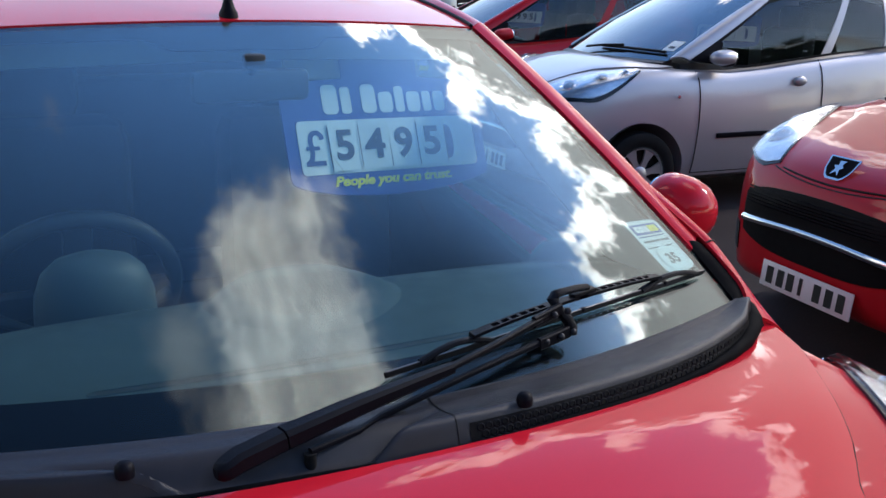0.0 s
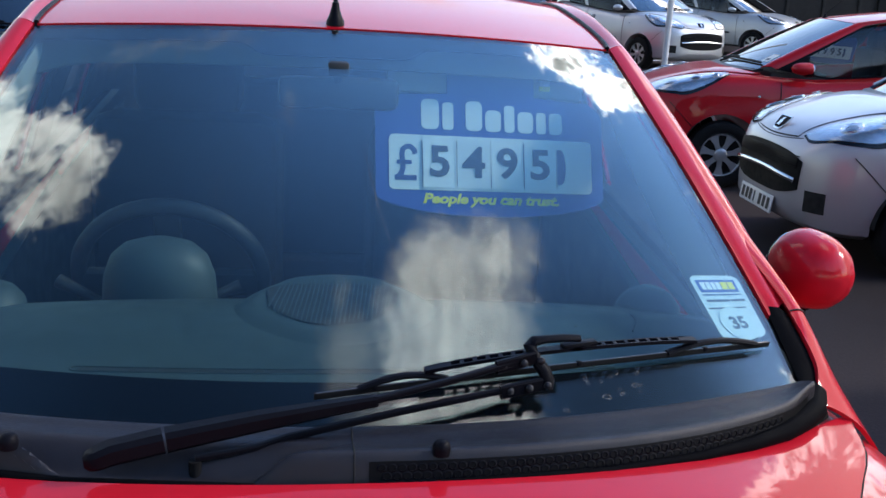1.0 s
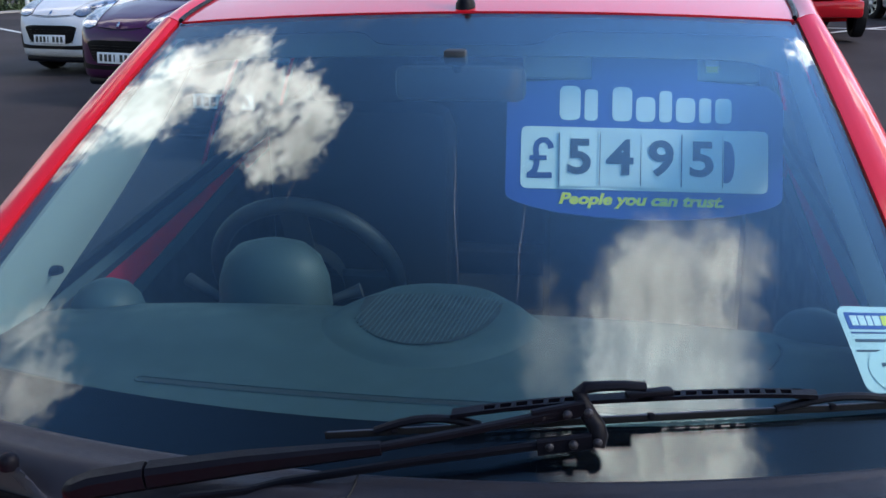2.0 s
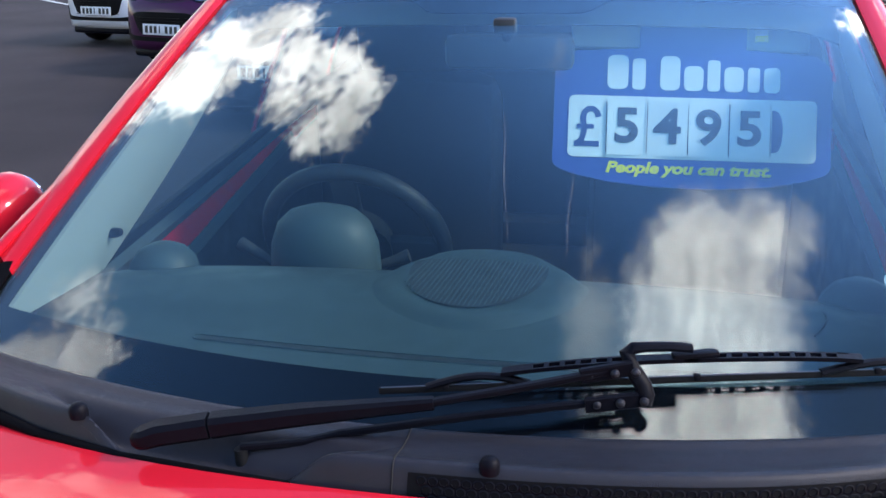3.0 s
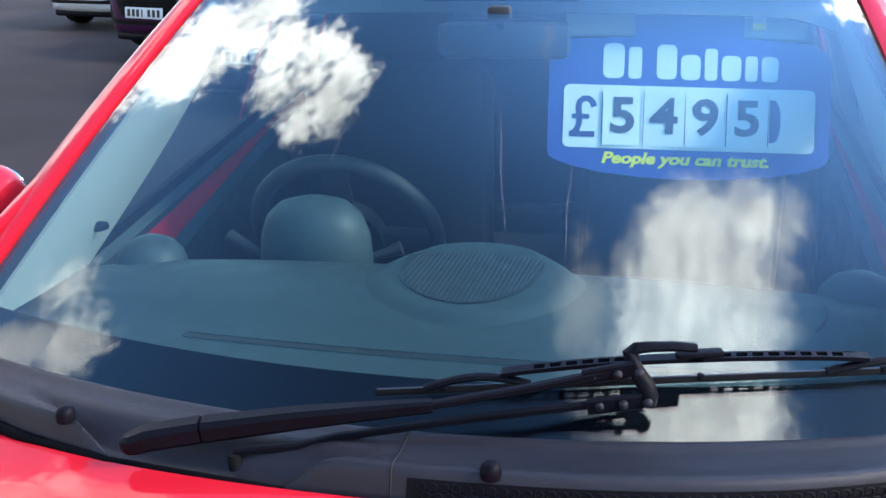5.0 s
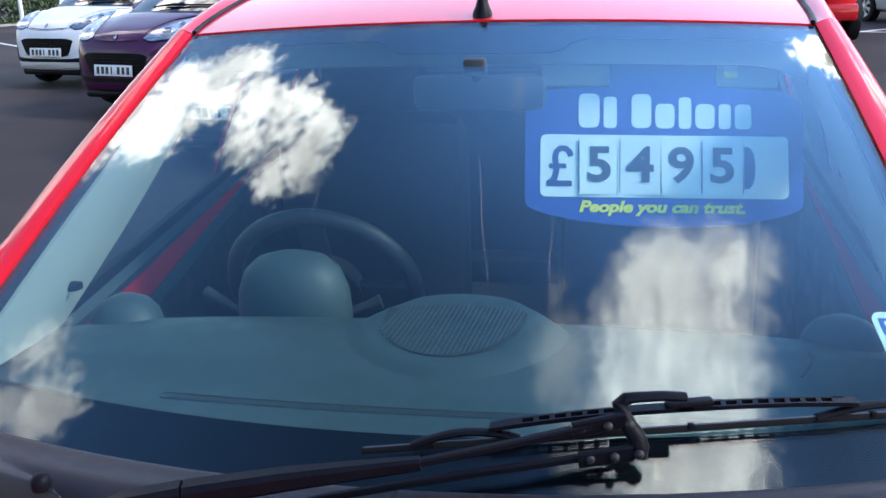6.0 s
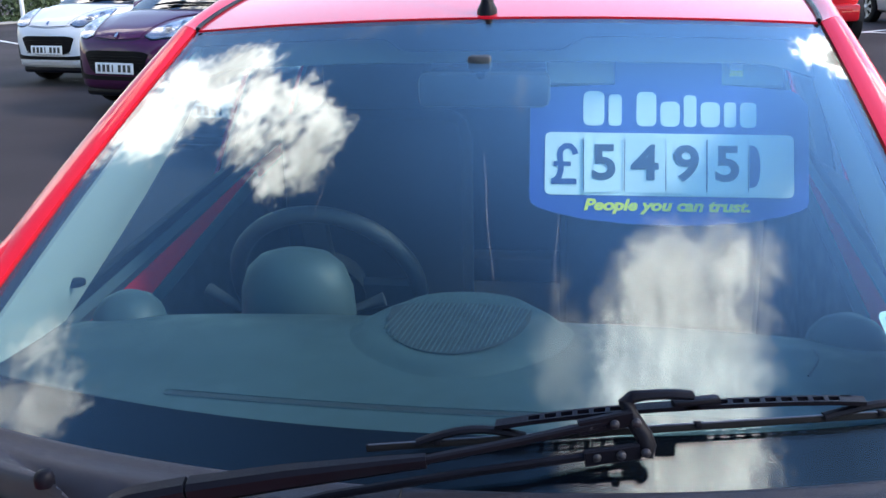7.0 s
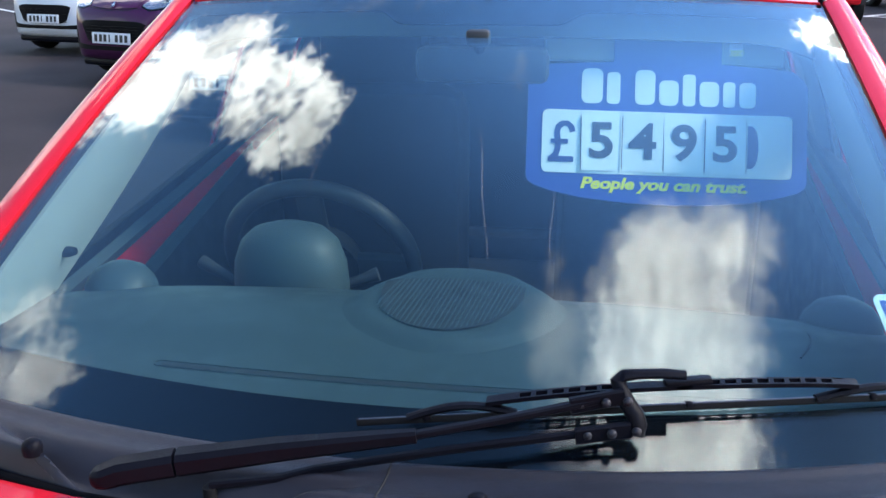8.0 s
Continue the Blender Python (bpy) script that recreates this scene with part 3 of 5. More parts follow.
def front_end(car, bvh, body_mat, old=True, plate=True, reach=1.0):
    """Grille mouth, bumper bars, plate, badge and lamps."""
    ahead = (0, 1, 0)
    if old:
        def mouth(u, v):
            e = abs(2 * u - 1)
            return (lerp(-0.47, 0.47, u), -1.4, lerp(0.400 + 0.06 * e ** 3, 0.688 - 0.030 * e ** 2 - 0.03 * e ** 6, v))
        half_mouth = 0.44
    else:
        def mouth(u, v):
            e = abs(2 * u - 1)
            return (lerp(-0.43, 0.43, u) * lerp(0.84, 1.0, v), -1.4, lerp(0.400 + 0.05 * e ** 6, 0.635 - 0.03 * e ** 8, v))
        half_mouth = 0.36
    g = part("grille", draped(bvh, mouth, ahead, 24, 8, 0.006, 0.006), INTAKE, car, "black mesh grille opening")
    for k in range(6):
        z = 0.652 - 0.013 * k if old else 0.572 - 0.030 * k
        part("grille_slat", draped(bvh, lambda u, v, z=z: (lerp(-half_mouth, half_mouth, u), -1.4, z + 0.007 * v), ahead, 20, 1, 0.014, 0.008), TRIM, g)
    if old:
        part("bumper_bar", tube([project(bvh, (x, -1.4, 0.535 - 0.10 * x * x), ahead, 0.012) for x in np.linspace(-0.45, 0.45, 24)], 0.017, 10, 1.0), CHROME, car, "chrome bumper strip")
        for s in (1, -1):
            part("fog_recess", draped(bvh, lambda u, v: (s * lerp(0.525, 0.635, u if s > 0 else 1 - u), -1.4, lerp(0.345, 0.47, v)), ahead, 6, 4, 0.005, 0.005), DARK, car)
    else:
        part("lower_intake", draped(bvh, lambda u, v: (lerp(-0.60, 0.60, u), -1.4, lerp(0.338, 0.380 + 0.03 * abs(2 * u - 1) ** 4, v)), ahead, 24, 3, 0.005, 0.006), INTAKE, car, "black lower air intake")
        part("splitter", box(0, -0.615, 0.205, 1.08, 0.22, 0.085, 0.03), TRIM, car, "black plastic front lip")
        for s in (1, -1):
            part("fog_recess", draped(bvh, lambda u, v: (s * (lerp(0.535, 0.60, u if s > 0 else 1 - u) + 0.03 * v), -1.4, lerp(0.350, 0.52, v)), ahead, 5, 5, 0.005, 0.005), INTAKE, car, "dark upright corner intake")
    for s in (1, -1):
        headlamp(car, s, reach)
    # the crease between bonnet and bumper
    part("bumper_joint", draped(bvh, lambda u, v: (lerp(-0.36, 0.36, u), -1.4, 0.728 + 0.005 * v + 0.026 * abs(2 * u - 1) ** 2), ahead, 20, 1, 0.001, 0.003), DARK, car)
    z_badge = 0.800 if old else 0.780
    p = project(bvh, (0, -1.4, z_badge), ahead, 0.006)
    tilt = pose(p.x, p.y - 0.012, p.z, 50)
    if old:
        badge = part("badge", prism([(-0.078, 0.056), (0.078, 0.056), (0.080, 0.046), (0.070, -0.008), (0.052, -0.040), (0.034, -0.052), (-0.034, -0.052), (-0.052, -0.040), (-0.070, -0.008), (-0.080, 0.046)], 0.007, tilt, 0.002), CHROME, car, "chrome-rimmed black badge")
        part("badge_field", prism([(-0.070, 0.049), (0.070, 0.049), (0.062, -0.006), (0.044, -0.034), (0.030, -0.042), (-0.030, -0.042), (-0.044, -0.034), (-0.062, -0.006)], 0.003, tilt @ pose(0, 0, 0.006)), FRIT, badge)
    else:
        badge = part("badge", prism([(-0.030, 0.038), (0.030, 0.038), (0.026, -0.010), (0.012, -0.036), (-0.012, -0.036), (-0.026, -0.010)], 0.004, tilt, 0.001), body_mat, car, "small chrome emblem")
    part("emblem", prism([(-0.012, 0.034), (0.022, 0.036), (0.012, 0.018), (0.026, 0.002), (0.012, -0.006), (0.020, -0.034), (0.0, -0.016), (-0.020, -0.034), (-0.012, -0.004), (-0.028, 0.010), (-0.006, 0.014)], 0.004, tilt @ pose(0, 0, 0.009 if old else 0.004)), CHROME, badge)
    if plate:
        z = 0.318 if old else 0.462
        q = project(bvh, (0, -1.4, z), ahead, 0.02)
        number_plate(car, pose(0, q.y - 0.008, z, -6))


def cabin_block(car):
    """A plain dark cabin: floor, seats and dashboard."""
    part("cabin_floor", box(0, 1.3, 0.42, 1.36, 2.0, 0.05, 0.01), DASH_DARK, car)
    part("dashboard", box(0, 0.50, 0.92, 1.30, 0.50, 0.16, 0.05), DASH_DARK, car)
    for s in (1, -1):
        seat(car, s * 0.34, 1.15, CLOTH)
    part("rear_seat", join(box(0, 1.95, 0.62, 1.15, 0.45, 0.16, 0.04), box(0, 2.18, 0.85, 1.15, 0.14, 0.55, 0.05)), CLOTH, car)


def seat(car, x, y, mat):
    s = part("seat", join(box(x, y, 0.60, 0.48, 0.50, 0.15, 0.05), box(x, y + 0.29, 0.90, 0.46, 0.14, 0.60, 0.06, pose(0, 0, 0))), mat, car, "dark cloth front seat")
    part("headrest", join(box(x, y + 0.33, 1.27, 0.26, 0.10, 0.17, 0.04), tube([(x - 0.06, y + 0.32, 1.15), (x - 0.06, y + 0.32, 1.22)], 0.006), tube([(x + 0.06, y + 0.32, 1.15), (x + 0.06, y + 0.32, 1.22)], 0.006)), mat, s)
    return s


def cabin_shell(car, mat, glass_mat, hero=False):
    """Windscreen, roof, pillars, side windows, tailgate, mirrors and doors' upper frames."""
    ws = part("windscreen", sheet(lambda u, v: screen(2 * u - 1, v), 24, 16, 0.004, v0=-0.035), GLASS if hero else GLASS_FAR, car, "raked curved windscreen")
    ws.visible_shadow = False
    o = -0.0065
    part("glass_border", join(
        sheet(lambda u, v: screen(2 * u - 1, lerp(-0.035, 0.075, v), o), 24, 3, 0.002),
        sheet(lambda u, v: screen(2 * u - 1, lerp(0.952 - 0.050 / (1 + math.exp((abs(2 * u - 1 - 0.0) - 0.265) * 70)), 1, v), o), 90, 3, 0.002),
        sheet(lambda u, v: screen(lerp(-1.0, -0.964 - 0.016 * v, u), lerp(0.06, 0.96, v), o), 2, 14, 0.002),
        sheet(lambda u, v: screen(lerp(0.964 + 0.016 * v, 1.0, u), lerp(0.06, 0.96, v), o), 2, 14, 0.002)), FRIT, ws, "black ceramic border of the glass")
    roof = part("roof", sheet(lambda u, v: roof_at(2 * u - 1, v), 28, 30, 0.004), mat, car, "")
    part("headliner", sheet(lambda u, v: roof_at(1 - 2 * u, v, -0.03), 16, 16, 0.004), HEADLINER, roof)
    for s in (1, -1):
        sg = (lambda b: b) if s > 0 else (lambda b: mirror(b))
        def strip(u0, u1, v0, v1, nu, nv, off, th):
            return sg(sheet(lambda u, v: side(lerp(u0(v) if callable(u0) else u0, u1(v) if callable(u1) else u1, u), lerp(v0, v1, v), off), nu, nv, th))
        part("front_pillar", sg(sheet(pillar_at, 10, 20, 0.010, v0=0.13 if hero else 0.0)), mat, car)
        part("roof_rail", sg(sheet(rail_at, 10, 40, 0.012)), mat, car)
        part("roof_moulding", sg(tube([roof_at(1.0, v) + Vector((0.001, 0.0, 0.002)) for v in np.linspace(0.0, 0.98, 40)], 0.0045, 8)), TRIM, roof, "dark roof ditch moulding")
        w = part("front_window", strip(0.02, 0.49, 0.03, 0.93, 14, 8, 0.0, 0.004), glass_mat, car, "closed door window")
        w.visible_shadow = False
        part("window_frame", join(strip(0.0, 0.02, 0.0, 0.95, 2, 12, 0.002, 0.02), strip(0.0, 0.97, 0.0, 0.035, 30, 1, 0.005, 0.02), strip(0.0, lambda v: 0.11 - 0.08 * v, 0.0, 0.30, 4, 5, 0.003, 0.012)), TRIM, car, "black window surround and mirror base")
        part("door_pillar", strip(0.49, 0.53, 0.0, 0.95, 3, 8, 0.003, 0.008), mat, car)
        w = part("rear_window", strip(0.53, 0.76, 0.03, 0.93, 10, 8, 0.0, 0.004), glass_mat, car, "dark rear side window")
        w.visible_shadow = False
        part("rear_pillar", strip(0.76, 1.0, 0.0, 0.95, 8, 8, 0.003, 0.008), mat, car)
        # shut lines
        def flank(y, z, off=0.0015):
            pts = section(y)[2:10]
            return Vector((s * (spline([(c, a) for a, c in pts])(z) + off), y, z))
        for y0, zs in ((0.30, 0.27), (1.34, 0.27)):
            part("shut_line", tube([flank(y0 + 0.03 * math.sin((z - 0.3) * 3), z) for z in np.linspace(zs, shoulder(y0) - 0.012, 14)], 0.0035, 5), DARK, car)
        part("shut_line", tube([flank(lerp(-0.56, -0.36, t), lerp(0.70, 0.50, t)) for t in np.linspace(0, 1, 8)], 0.0030, 5), DARK, car)
        part("shut_line", tube([flank(y, 0.275) for y in np.linspace(0.30, 1.34, 10)], 0.0030, 5), DARK, car)
        part("door_handle", lathe([(0.052, -0.010), (0.056, 0.004), (0.050, 0.014), (0.030, 0.022), (0.0, 0.024)], 24, pose(s * 0.800, 1.16, 0.865) @ Matrix.Rotation(radians(90 * s), 4, "Y") @ Matrix.Diagonal((0.62, 1.0, 1.0, 1))), mat, car, "oval painted door handle")
        part("rubbing_strip", box(s * 0.815, 0.95, 0.52, 0.022, 0.95, 0.035, 0.008), TRIM, car, "black side rubbing strip")
        part("side_repeater", lathe([(0.014, 0), (0.012, 0.006), (0.0, 0.008)], 12, pose(s * 0.806, 0.15, 0.79) @ Matrix.Rotation(radians(90 * s), 4, "Y")), LAMP_BACK, car)
        # door mirror
        c = Vector((s * 0.846, 0.570, 1.066) if hero else (s * 0.805, 0.490, 1.035))
        prof = [(0.0, -0.074), (0.022, -0.071), (0.042, -0.062), (0.056, -0.046), (0.065, -0.022), (0.068, 0.004), (0.067, 0.020), (0.062, 0.030), (0.0, 0.030)]
        m = pose(c.x, c.y, c.z, -90, 0, 8 * s) @ Matrix.Diagonal((0.99, 1.05, 1.20, 1) if hero else (1.0, 0.78, 1.55, 1))
        mr = part("door_mirror", lathe(prof[::-1], 28, m @ Matrix.Diagonal((1, 1, 1, 1))), mat, car, "rounded painted door mirror")
        part("mirror_base", lathe([(0.0, 0.030), (0.056, 0.030), (0.063, 0.020), (0.063, -0.004), (0.052, -0.020)][::-1], 24, m @ pose(-0.012 * s, 0.026, 0.012) @ Matrix.Diagonal((1.02, 0.96, 1.02, 1))), TRIM, mr)
        part("mirror_stalk", box(s * 0.765, c.y + 0.01, 1.025, 0.13, 0.06, 0.05, 0.014), TRIM, mr)
        part("mirror_glass", lathe([(0.0, 0.037), (0.058, 0.037), (0.058, 0.030)], 28, m), CHROME, mr)
    # tailgate with its window
    def tail(u, v):
        x = lerp(-0.60, 0.60, u)
        e = abs(2 * u - 1)
        return Vector((x * lerp(1.05, 0.86, v), lerp(2.60, 2.40, v) - 0.10 * e ** 2, lerp(0.93, 1.415, v) - 0.015 * e ** 2))
    part("tailgate", sheet(lambda u, v: tail(1 - u, v), 14, 10, 0.01), GLASS_FAR, car, "glass tailgate")
    top = roof_at(0.0, 0.098)
    foot = part("antenna_base", lathe([(0.0, 0.040), (0.0060, 0.039), (0.0075, 0.030), (0.0120, 0.015), (0.0165, 0.006), (0.0175, -0.004)][::-1], 20, Matrix.Translation(top) @ Matrix.Diagonal((1.0, 1.35, 1.0, 1))), TRIM, roof, "black foot of the aerial")
    part("antenna", tube([top + Vector(q) for q in ((0, 0.0, 0.034), (0, 0.012, 0.046), (0, 0.12, 0.15), (0, 0.24, 0.26))], 0.003, radii=[0.0055, 0.0035, 0.003, 0.0025]), TRIM, foot, "black roof aerial")


def hatchback(name, mat, label, m=None, hero=False, old=True, group="parked cars", plate=True):
    car = thing(name, label, "car", group, m)
    shell = body_shell()
    bvh = BVHTree.FromBMesh(shell)
    tools = []
    for y in (-0.10, 2.24):
        b = bmesh.new()
        bmesh.ops.create_cone(b, segments=40, radius1=0.325, radius2=0.325, depth=2.2, cap_ends=True, matrix=pose(0, y, 0.30) @ Matrix.Rotation(radians(90), 4, "Y"))
        tools.append(b)
    body = part("body", cut(shell, tools), mat, car, "")
    for y in (-0.10, 2.24):
        for s in (1, -1):
            wheel(car, s * 0.715, y, s)
    for y, s in itertools.product((-0.10, 2.24), (1, -1)):
        part("wheel_housing", sheet(lambda u, v: Vector((s * lerp(0.45, 0.79, u if s < 0 else 1 - u), y - 0.326 * math.cos(math.pi * v), 0.30 + 0.326 * math.sin(math.pi * v))), 1, 20, 0.003), DARK, car)
    part("bonnet", sheet(lambda u, v: bonnet_at(2 * u - 1, v), 36, 30, 0.012), mat, car, "")
    front_end(car, bvh, mat, old, plate, 1.22 if hero else 1.0 if old else 0.86)
    part("bonnet_shut_line", tube([bonnet_at(u, 0.0, 0.002) for u in np.linspace(-1, 1, 24)], 0.004, 5), DARK, car)
    for s in (1, -1):
        part("bonnet_shut_line", tube([bonnet_at(s * 1.004, v, 0.002) for v in np.linspace(0, 1, 40)], 0.0013, 5), DARK, car)
    cabin_shell(car, mat, GLASS_SIDE if hero else GLASS_DARK, hero)
    if not hero:
        cabin_block(car)
        part("scuttle", sheet(lambda u, v: (lambda x: Vector((x, lerp(bonnet_rear(x) + 0.004, 0.05 + 0.32 * x * x + 0.02, v), lerp(0.993, 1.012, v))))(lerp(-0.63, 0.63, u)), 20, 3, 0.02), COWL, car, "black plastic scuttle panel")
        part("wiper", join(tube([screen(-0.30, 0.0, 0.03), screen(-0.02, 0.05, 0.03), screen(0.30, 0.08, 0.03)], 0.008), tube([screen(u, 0.035 + 0.035 * (1 - (u - 0.35) ** 2), 0.014) for u in np.linspace(-0.1, 0.9, 9)], 0.010)), TRIM, car, "single black wiper")
    return car


# ---------------------------------------------------------------- the ground
def rise(x, y):
    """The car park climbs a little in its far corners."""
    def ease(t):
        t = min(max(t, 0.0), 1.0)
        return t * t * (3 - 2 * t)
    return 0.30 * ease((y - 9.5) / 6.5) * ease((x + 0.5) / 3.0) + 0.12 * ease((y - 6.5) / 2.5) * ease((-x - 2.0) / 1.5)


ground = solid("ground", sheet(lambda u, v: (lambda x, y: Vector((x, y, rise(x, y))))(lerp(-120, 120, u), lerp(-60, 200, v)), 120, 130), material("worn grey asphalt", (0.035, 0.027, 0.028), 0.9, spec=0.2, vary=0.85, scale=70, bump=0.8, bump_scale=90, big=0.4), "worn grey asphalt of the car park", "ground", kind="structure")

hero = hatchback("hatchback_car", RED, "bright red small hatchback with a price board behind its windscreen", hero=True)


CARS = [(RED_DEEP, "deep red small hatchback parked beside a silver one", 3.37, 1.60, -96, True),
        (SILVER, "silver small hatchback parked between two red ones", 3.68, 4.74, -94, True),
        (RED_DEEP, "red small hatchback with a price board, beside the silver one", 3.65, 7.38, -100, True),
        (WHITE, "white small hatchback with a black grille beside a purple one", -6.62, 11.46, -14, False),
        (PURPLE, "purple small hatchback parked beside a white one", -4.44, 9.15, -18, False),
        (BLACK_PAINT, "black small hatchback seen through the red car's windows", -2.62, 7.08, -6, False)]
for mat, label, x, y, turn, old in CARS:
    hatchback("hatchback_car", mat, label, pose(x, y, rise(x, y), 0, 0, turn), old=old)



# ---------------------------------------------------------------- the red car's scuttle, wiper and cabin
def frame_from(centre, right, up):
    r = Vector(right).normalized()
    n = r.cross(Vector(up)).normalized()
    u = n.cross(r)
    return Matrix(((r.x, u.x, n.x, centre[0]), (r.y, u.y, n.y, centre[1]), (r.z, u.z, n.z, centre[2]), (0, 0, 0, 1)))


BOARD = frame_from((0.307, 0.814, 1.195), (0.408, 0.056, -0.014), (0.0, 0.0375, 0.098))


SCUTTLE_RISE = spline([(0, 0.982), (0.03, 0.992), (0.10, 1.011), (0.145, 1.0215), (0.185, 1.0262), (0.25, 1.0268), (0.34, 1.0245), (0.55, 1.0205), (0.80, 1.0190), (0.95, 1.0215), (1.0, 1.0205)])


def ease(t):
    t = min(max(t, 0.0), 1.0)
    return t * t * (3 - 2 * t)


def scuttle_at(x, w, z_off=0.0):
    """The scuttle panel across its width: w from 0 at the bonnet to 1 at the glass; a hollow holds the wiper's foot."""
    ax = abs(x)
    y0 = bonnet_rear(min(ax, 0.64)) + 0.004
    y1 = 0.046 + 0.31 * x * x
    y0 = lerp(y0, y1 - 0.034, ease((ax - 0.575) / 0.075) * 0.8)
    z = SCUTTLE_RISE(w)
    hollow = ease((x + 0.300 + 0.30 * w) / 0.045) * ease((-0.095 + 0.20 * w - x) / 0.045) * (1 - ease((w - 0.22) / 0.45))
    z = lerp(z, 0.984 + 0.030 * w, hollow)
    z += 0.010 * min(max(0.0, (ax - 0.56) / 0.08), 1.0) * math.sin(math.pi * w)
    return Vector((x, lerp(y0, y1, w), z + z_off))


def bend(points):
    """A smooth way through four points at 0, 1/3, 2/3 and 1."""
    xs = [spline([(k / 3, p[i]) for k, p in enumerate(points)]) for i in range(3)]
    return lambda v: Vector([f(v) for f in xs])


# the top of the wing beside the scuttle, from the pillar down to the bonnet
WING_IN = bend([pillar_at(0.15, 0.34) - Vector((0, 0, 0.006)), Vector((0.658, 0.275, 1.086)), Vector((0.663, 0.197, 1.042)), Vector((0.642, 0.140, 1.002))])
WING_RIDGE = bend([pillar_at(0.55, 0.34) - Vector((0, 0, 0.003)), Vector((0.690, 0.290, 1.076)), Vector((0.699, 0.205, 1.016)), Vector((0.702, 0.140, 0.974))])
WING_OUT = bend([side(0.01, 0.32), Vector((0.712, 0.340, 1.020)), Vector((0.738, 0.240, 0.972)), Vector((0.748, 0.140, 0.925))])


def build_scuttle(car):
    sc = part("scuttle", sheet(lambda u, v: scuttle_at(lerp(-0.632, 0.632, u), v), 150, 40, 0.010), COWL, car, "weathered dark plastic scuttle panel below the glass", 60)
    # the pierced air intake: a net of holes with their own walls
    bm, floor = bmesh.new(), bmesh.new()
    pitch = 0.0112
    for r in range(3):
        k = 0
        while True:
            x = 0.036 + pitch * (k + 0.5 * (r % 2))
            if x > 0.556:
                break
            k += 1
            w = 0.036 + 0.0330 * r

            def put(dx, dw, dz):
                return scuttle_at(x + dx, w + dw, dz * 0.4) - Vector((0, dz * 1.2, 0))
            outer, inner, low = [], [], []
            for i in range(8):
                a = 2 * math.pi * i / 8 + math.pi / 8
                c, s = math.cos(a), math.sin(a)
                outer.append(bm.verts.new(put(c * 0.0060, s * 0.0185, 0.0012)))
                inner.append(bm.verts.new(put(c * 0.0043, s * 0.0138, 0.0016)))
                low.append(bm.verts.new(put(c * 0.0043, s * 0.0138, 0.0004)))
            for i in range(8):
                j = (i + 1) % 8
                bm.faces.new((outer[i], outer[j], inner[j], inner[i]))
                bm.faces.new((inner[i], inner[j], low[j], low[i]))
            floor.faces.new([floor.verts.new(put(math.cos(2 * math.pi * i / 8 + math.pi / 8) * 0.0044, math.sin(2 * math.pi * i / 8 + math.pi / 8) * 0.0132, 0.0005)) for i in range(8)])
    part("intake_strip", sheet(lambda u, v: scuttle_at(lerp(0.022, 0.615, u), lerp(0.004, 0.128, v)) + Vector((0, -0.0008, 0.0003)), 60, 4), INTAKE, sc, "black band round the air intake")
    tagged(part("intake_mesh", bm, TRIM, sc, "pierced black air intake"), kind="stuff")
    tagged(part("intake_hole", floor, SEAL, sc), kind="stuff")
    for x, w in ((0.102, 0.175), (-0.360, 0.165)):
        p = scuttle_at(x, w)
        part("stud", lathe([(0.010, -0.003), (0.0105, 0.005), (0.009, 0.010), (0.006, 0.013), (0.0, 0.0142)], 20, pose(*p)), TRIM, sc, "round black plastic stud")
    part("seam", tube([scuttle_at(0.006, w, 0.0004) for w in np.linspace(0.02, 0.95, 14)], 0.0011, 5), DARK, sc)
    for s in (1, -1):
        flip = (lambda b: b) if s > 0 else mirror
        part("screen_trim", flip(sheet(lambda u, v: (screen(lerp(0.985, 1.006, v), lerp(-0.03, 0.150, v)) + Vector((0, 0, 0.004))).lerp(WING_IN(lerp(1.0, 0.32, v)) + Vector((-0.002, 0.002, -0.006)), u) + Vector((0, 0, 0.004 * math.sin(math.pi * u))), 6, 16, 0.006)), SEAL, car, "black rubber trim at the foot of the pillar")
        corner = [Vector((0.650, 0.205, 1.014)), Vector((0.653, 0.190, 1.008)), Vector((0.650, 0.162, 1.002))] + [scuttle_at(x, 0.03) + Vector((0.0, -0.003, 0.004)) for x in (0.630, 0.60, 0.56, 0.50, 0.42, 0.30, 0.10)]
        part("corner_gutter", flip(sheet(lambda u, v: (lambda x: Vector((x, bonnet_rear(x) - 0.004, 0.986)).lerp(scuttle_at(x, 0.06) + Vector((0, 0.002, 0.0)), v))(lerp(0.36, 0.655, u)), 24, 4, 0.006)), SEAL, car, "black gutter between bonnet and scuttle")
        part("corner_seal", flip(tube(corner, 0.014, 10, radii=[0.010, 0.015, 0.017, 0.017, 0.015, 0.012, 0.009, 0.006, 0.005, 0.004])), SEAL, car, "black rubber seal round the scuttle's end")
        def wing(u, v):
            i, r, o = WING_IN(v), WING_RIDGE(v), WING_OUT(v)
            c = r * 2 - (i + o) * 0.5
            return i.lerp(c, u).lerp(c.lerp(o, u), u)
        part("wing_top", flip(sheet(lambda u, v: wing(u, 1 - v), 14, 30, 0.006)), RED, car)
        part("wing_joint", flip(tube([wing(u, 0.33) + Vector((0, -0.001, 0.0005)) for u in np.linspace(0, 0.9, 12)], 0.0016, 5)), DARK, car)


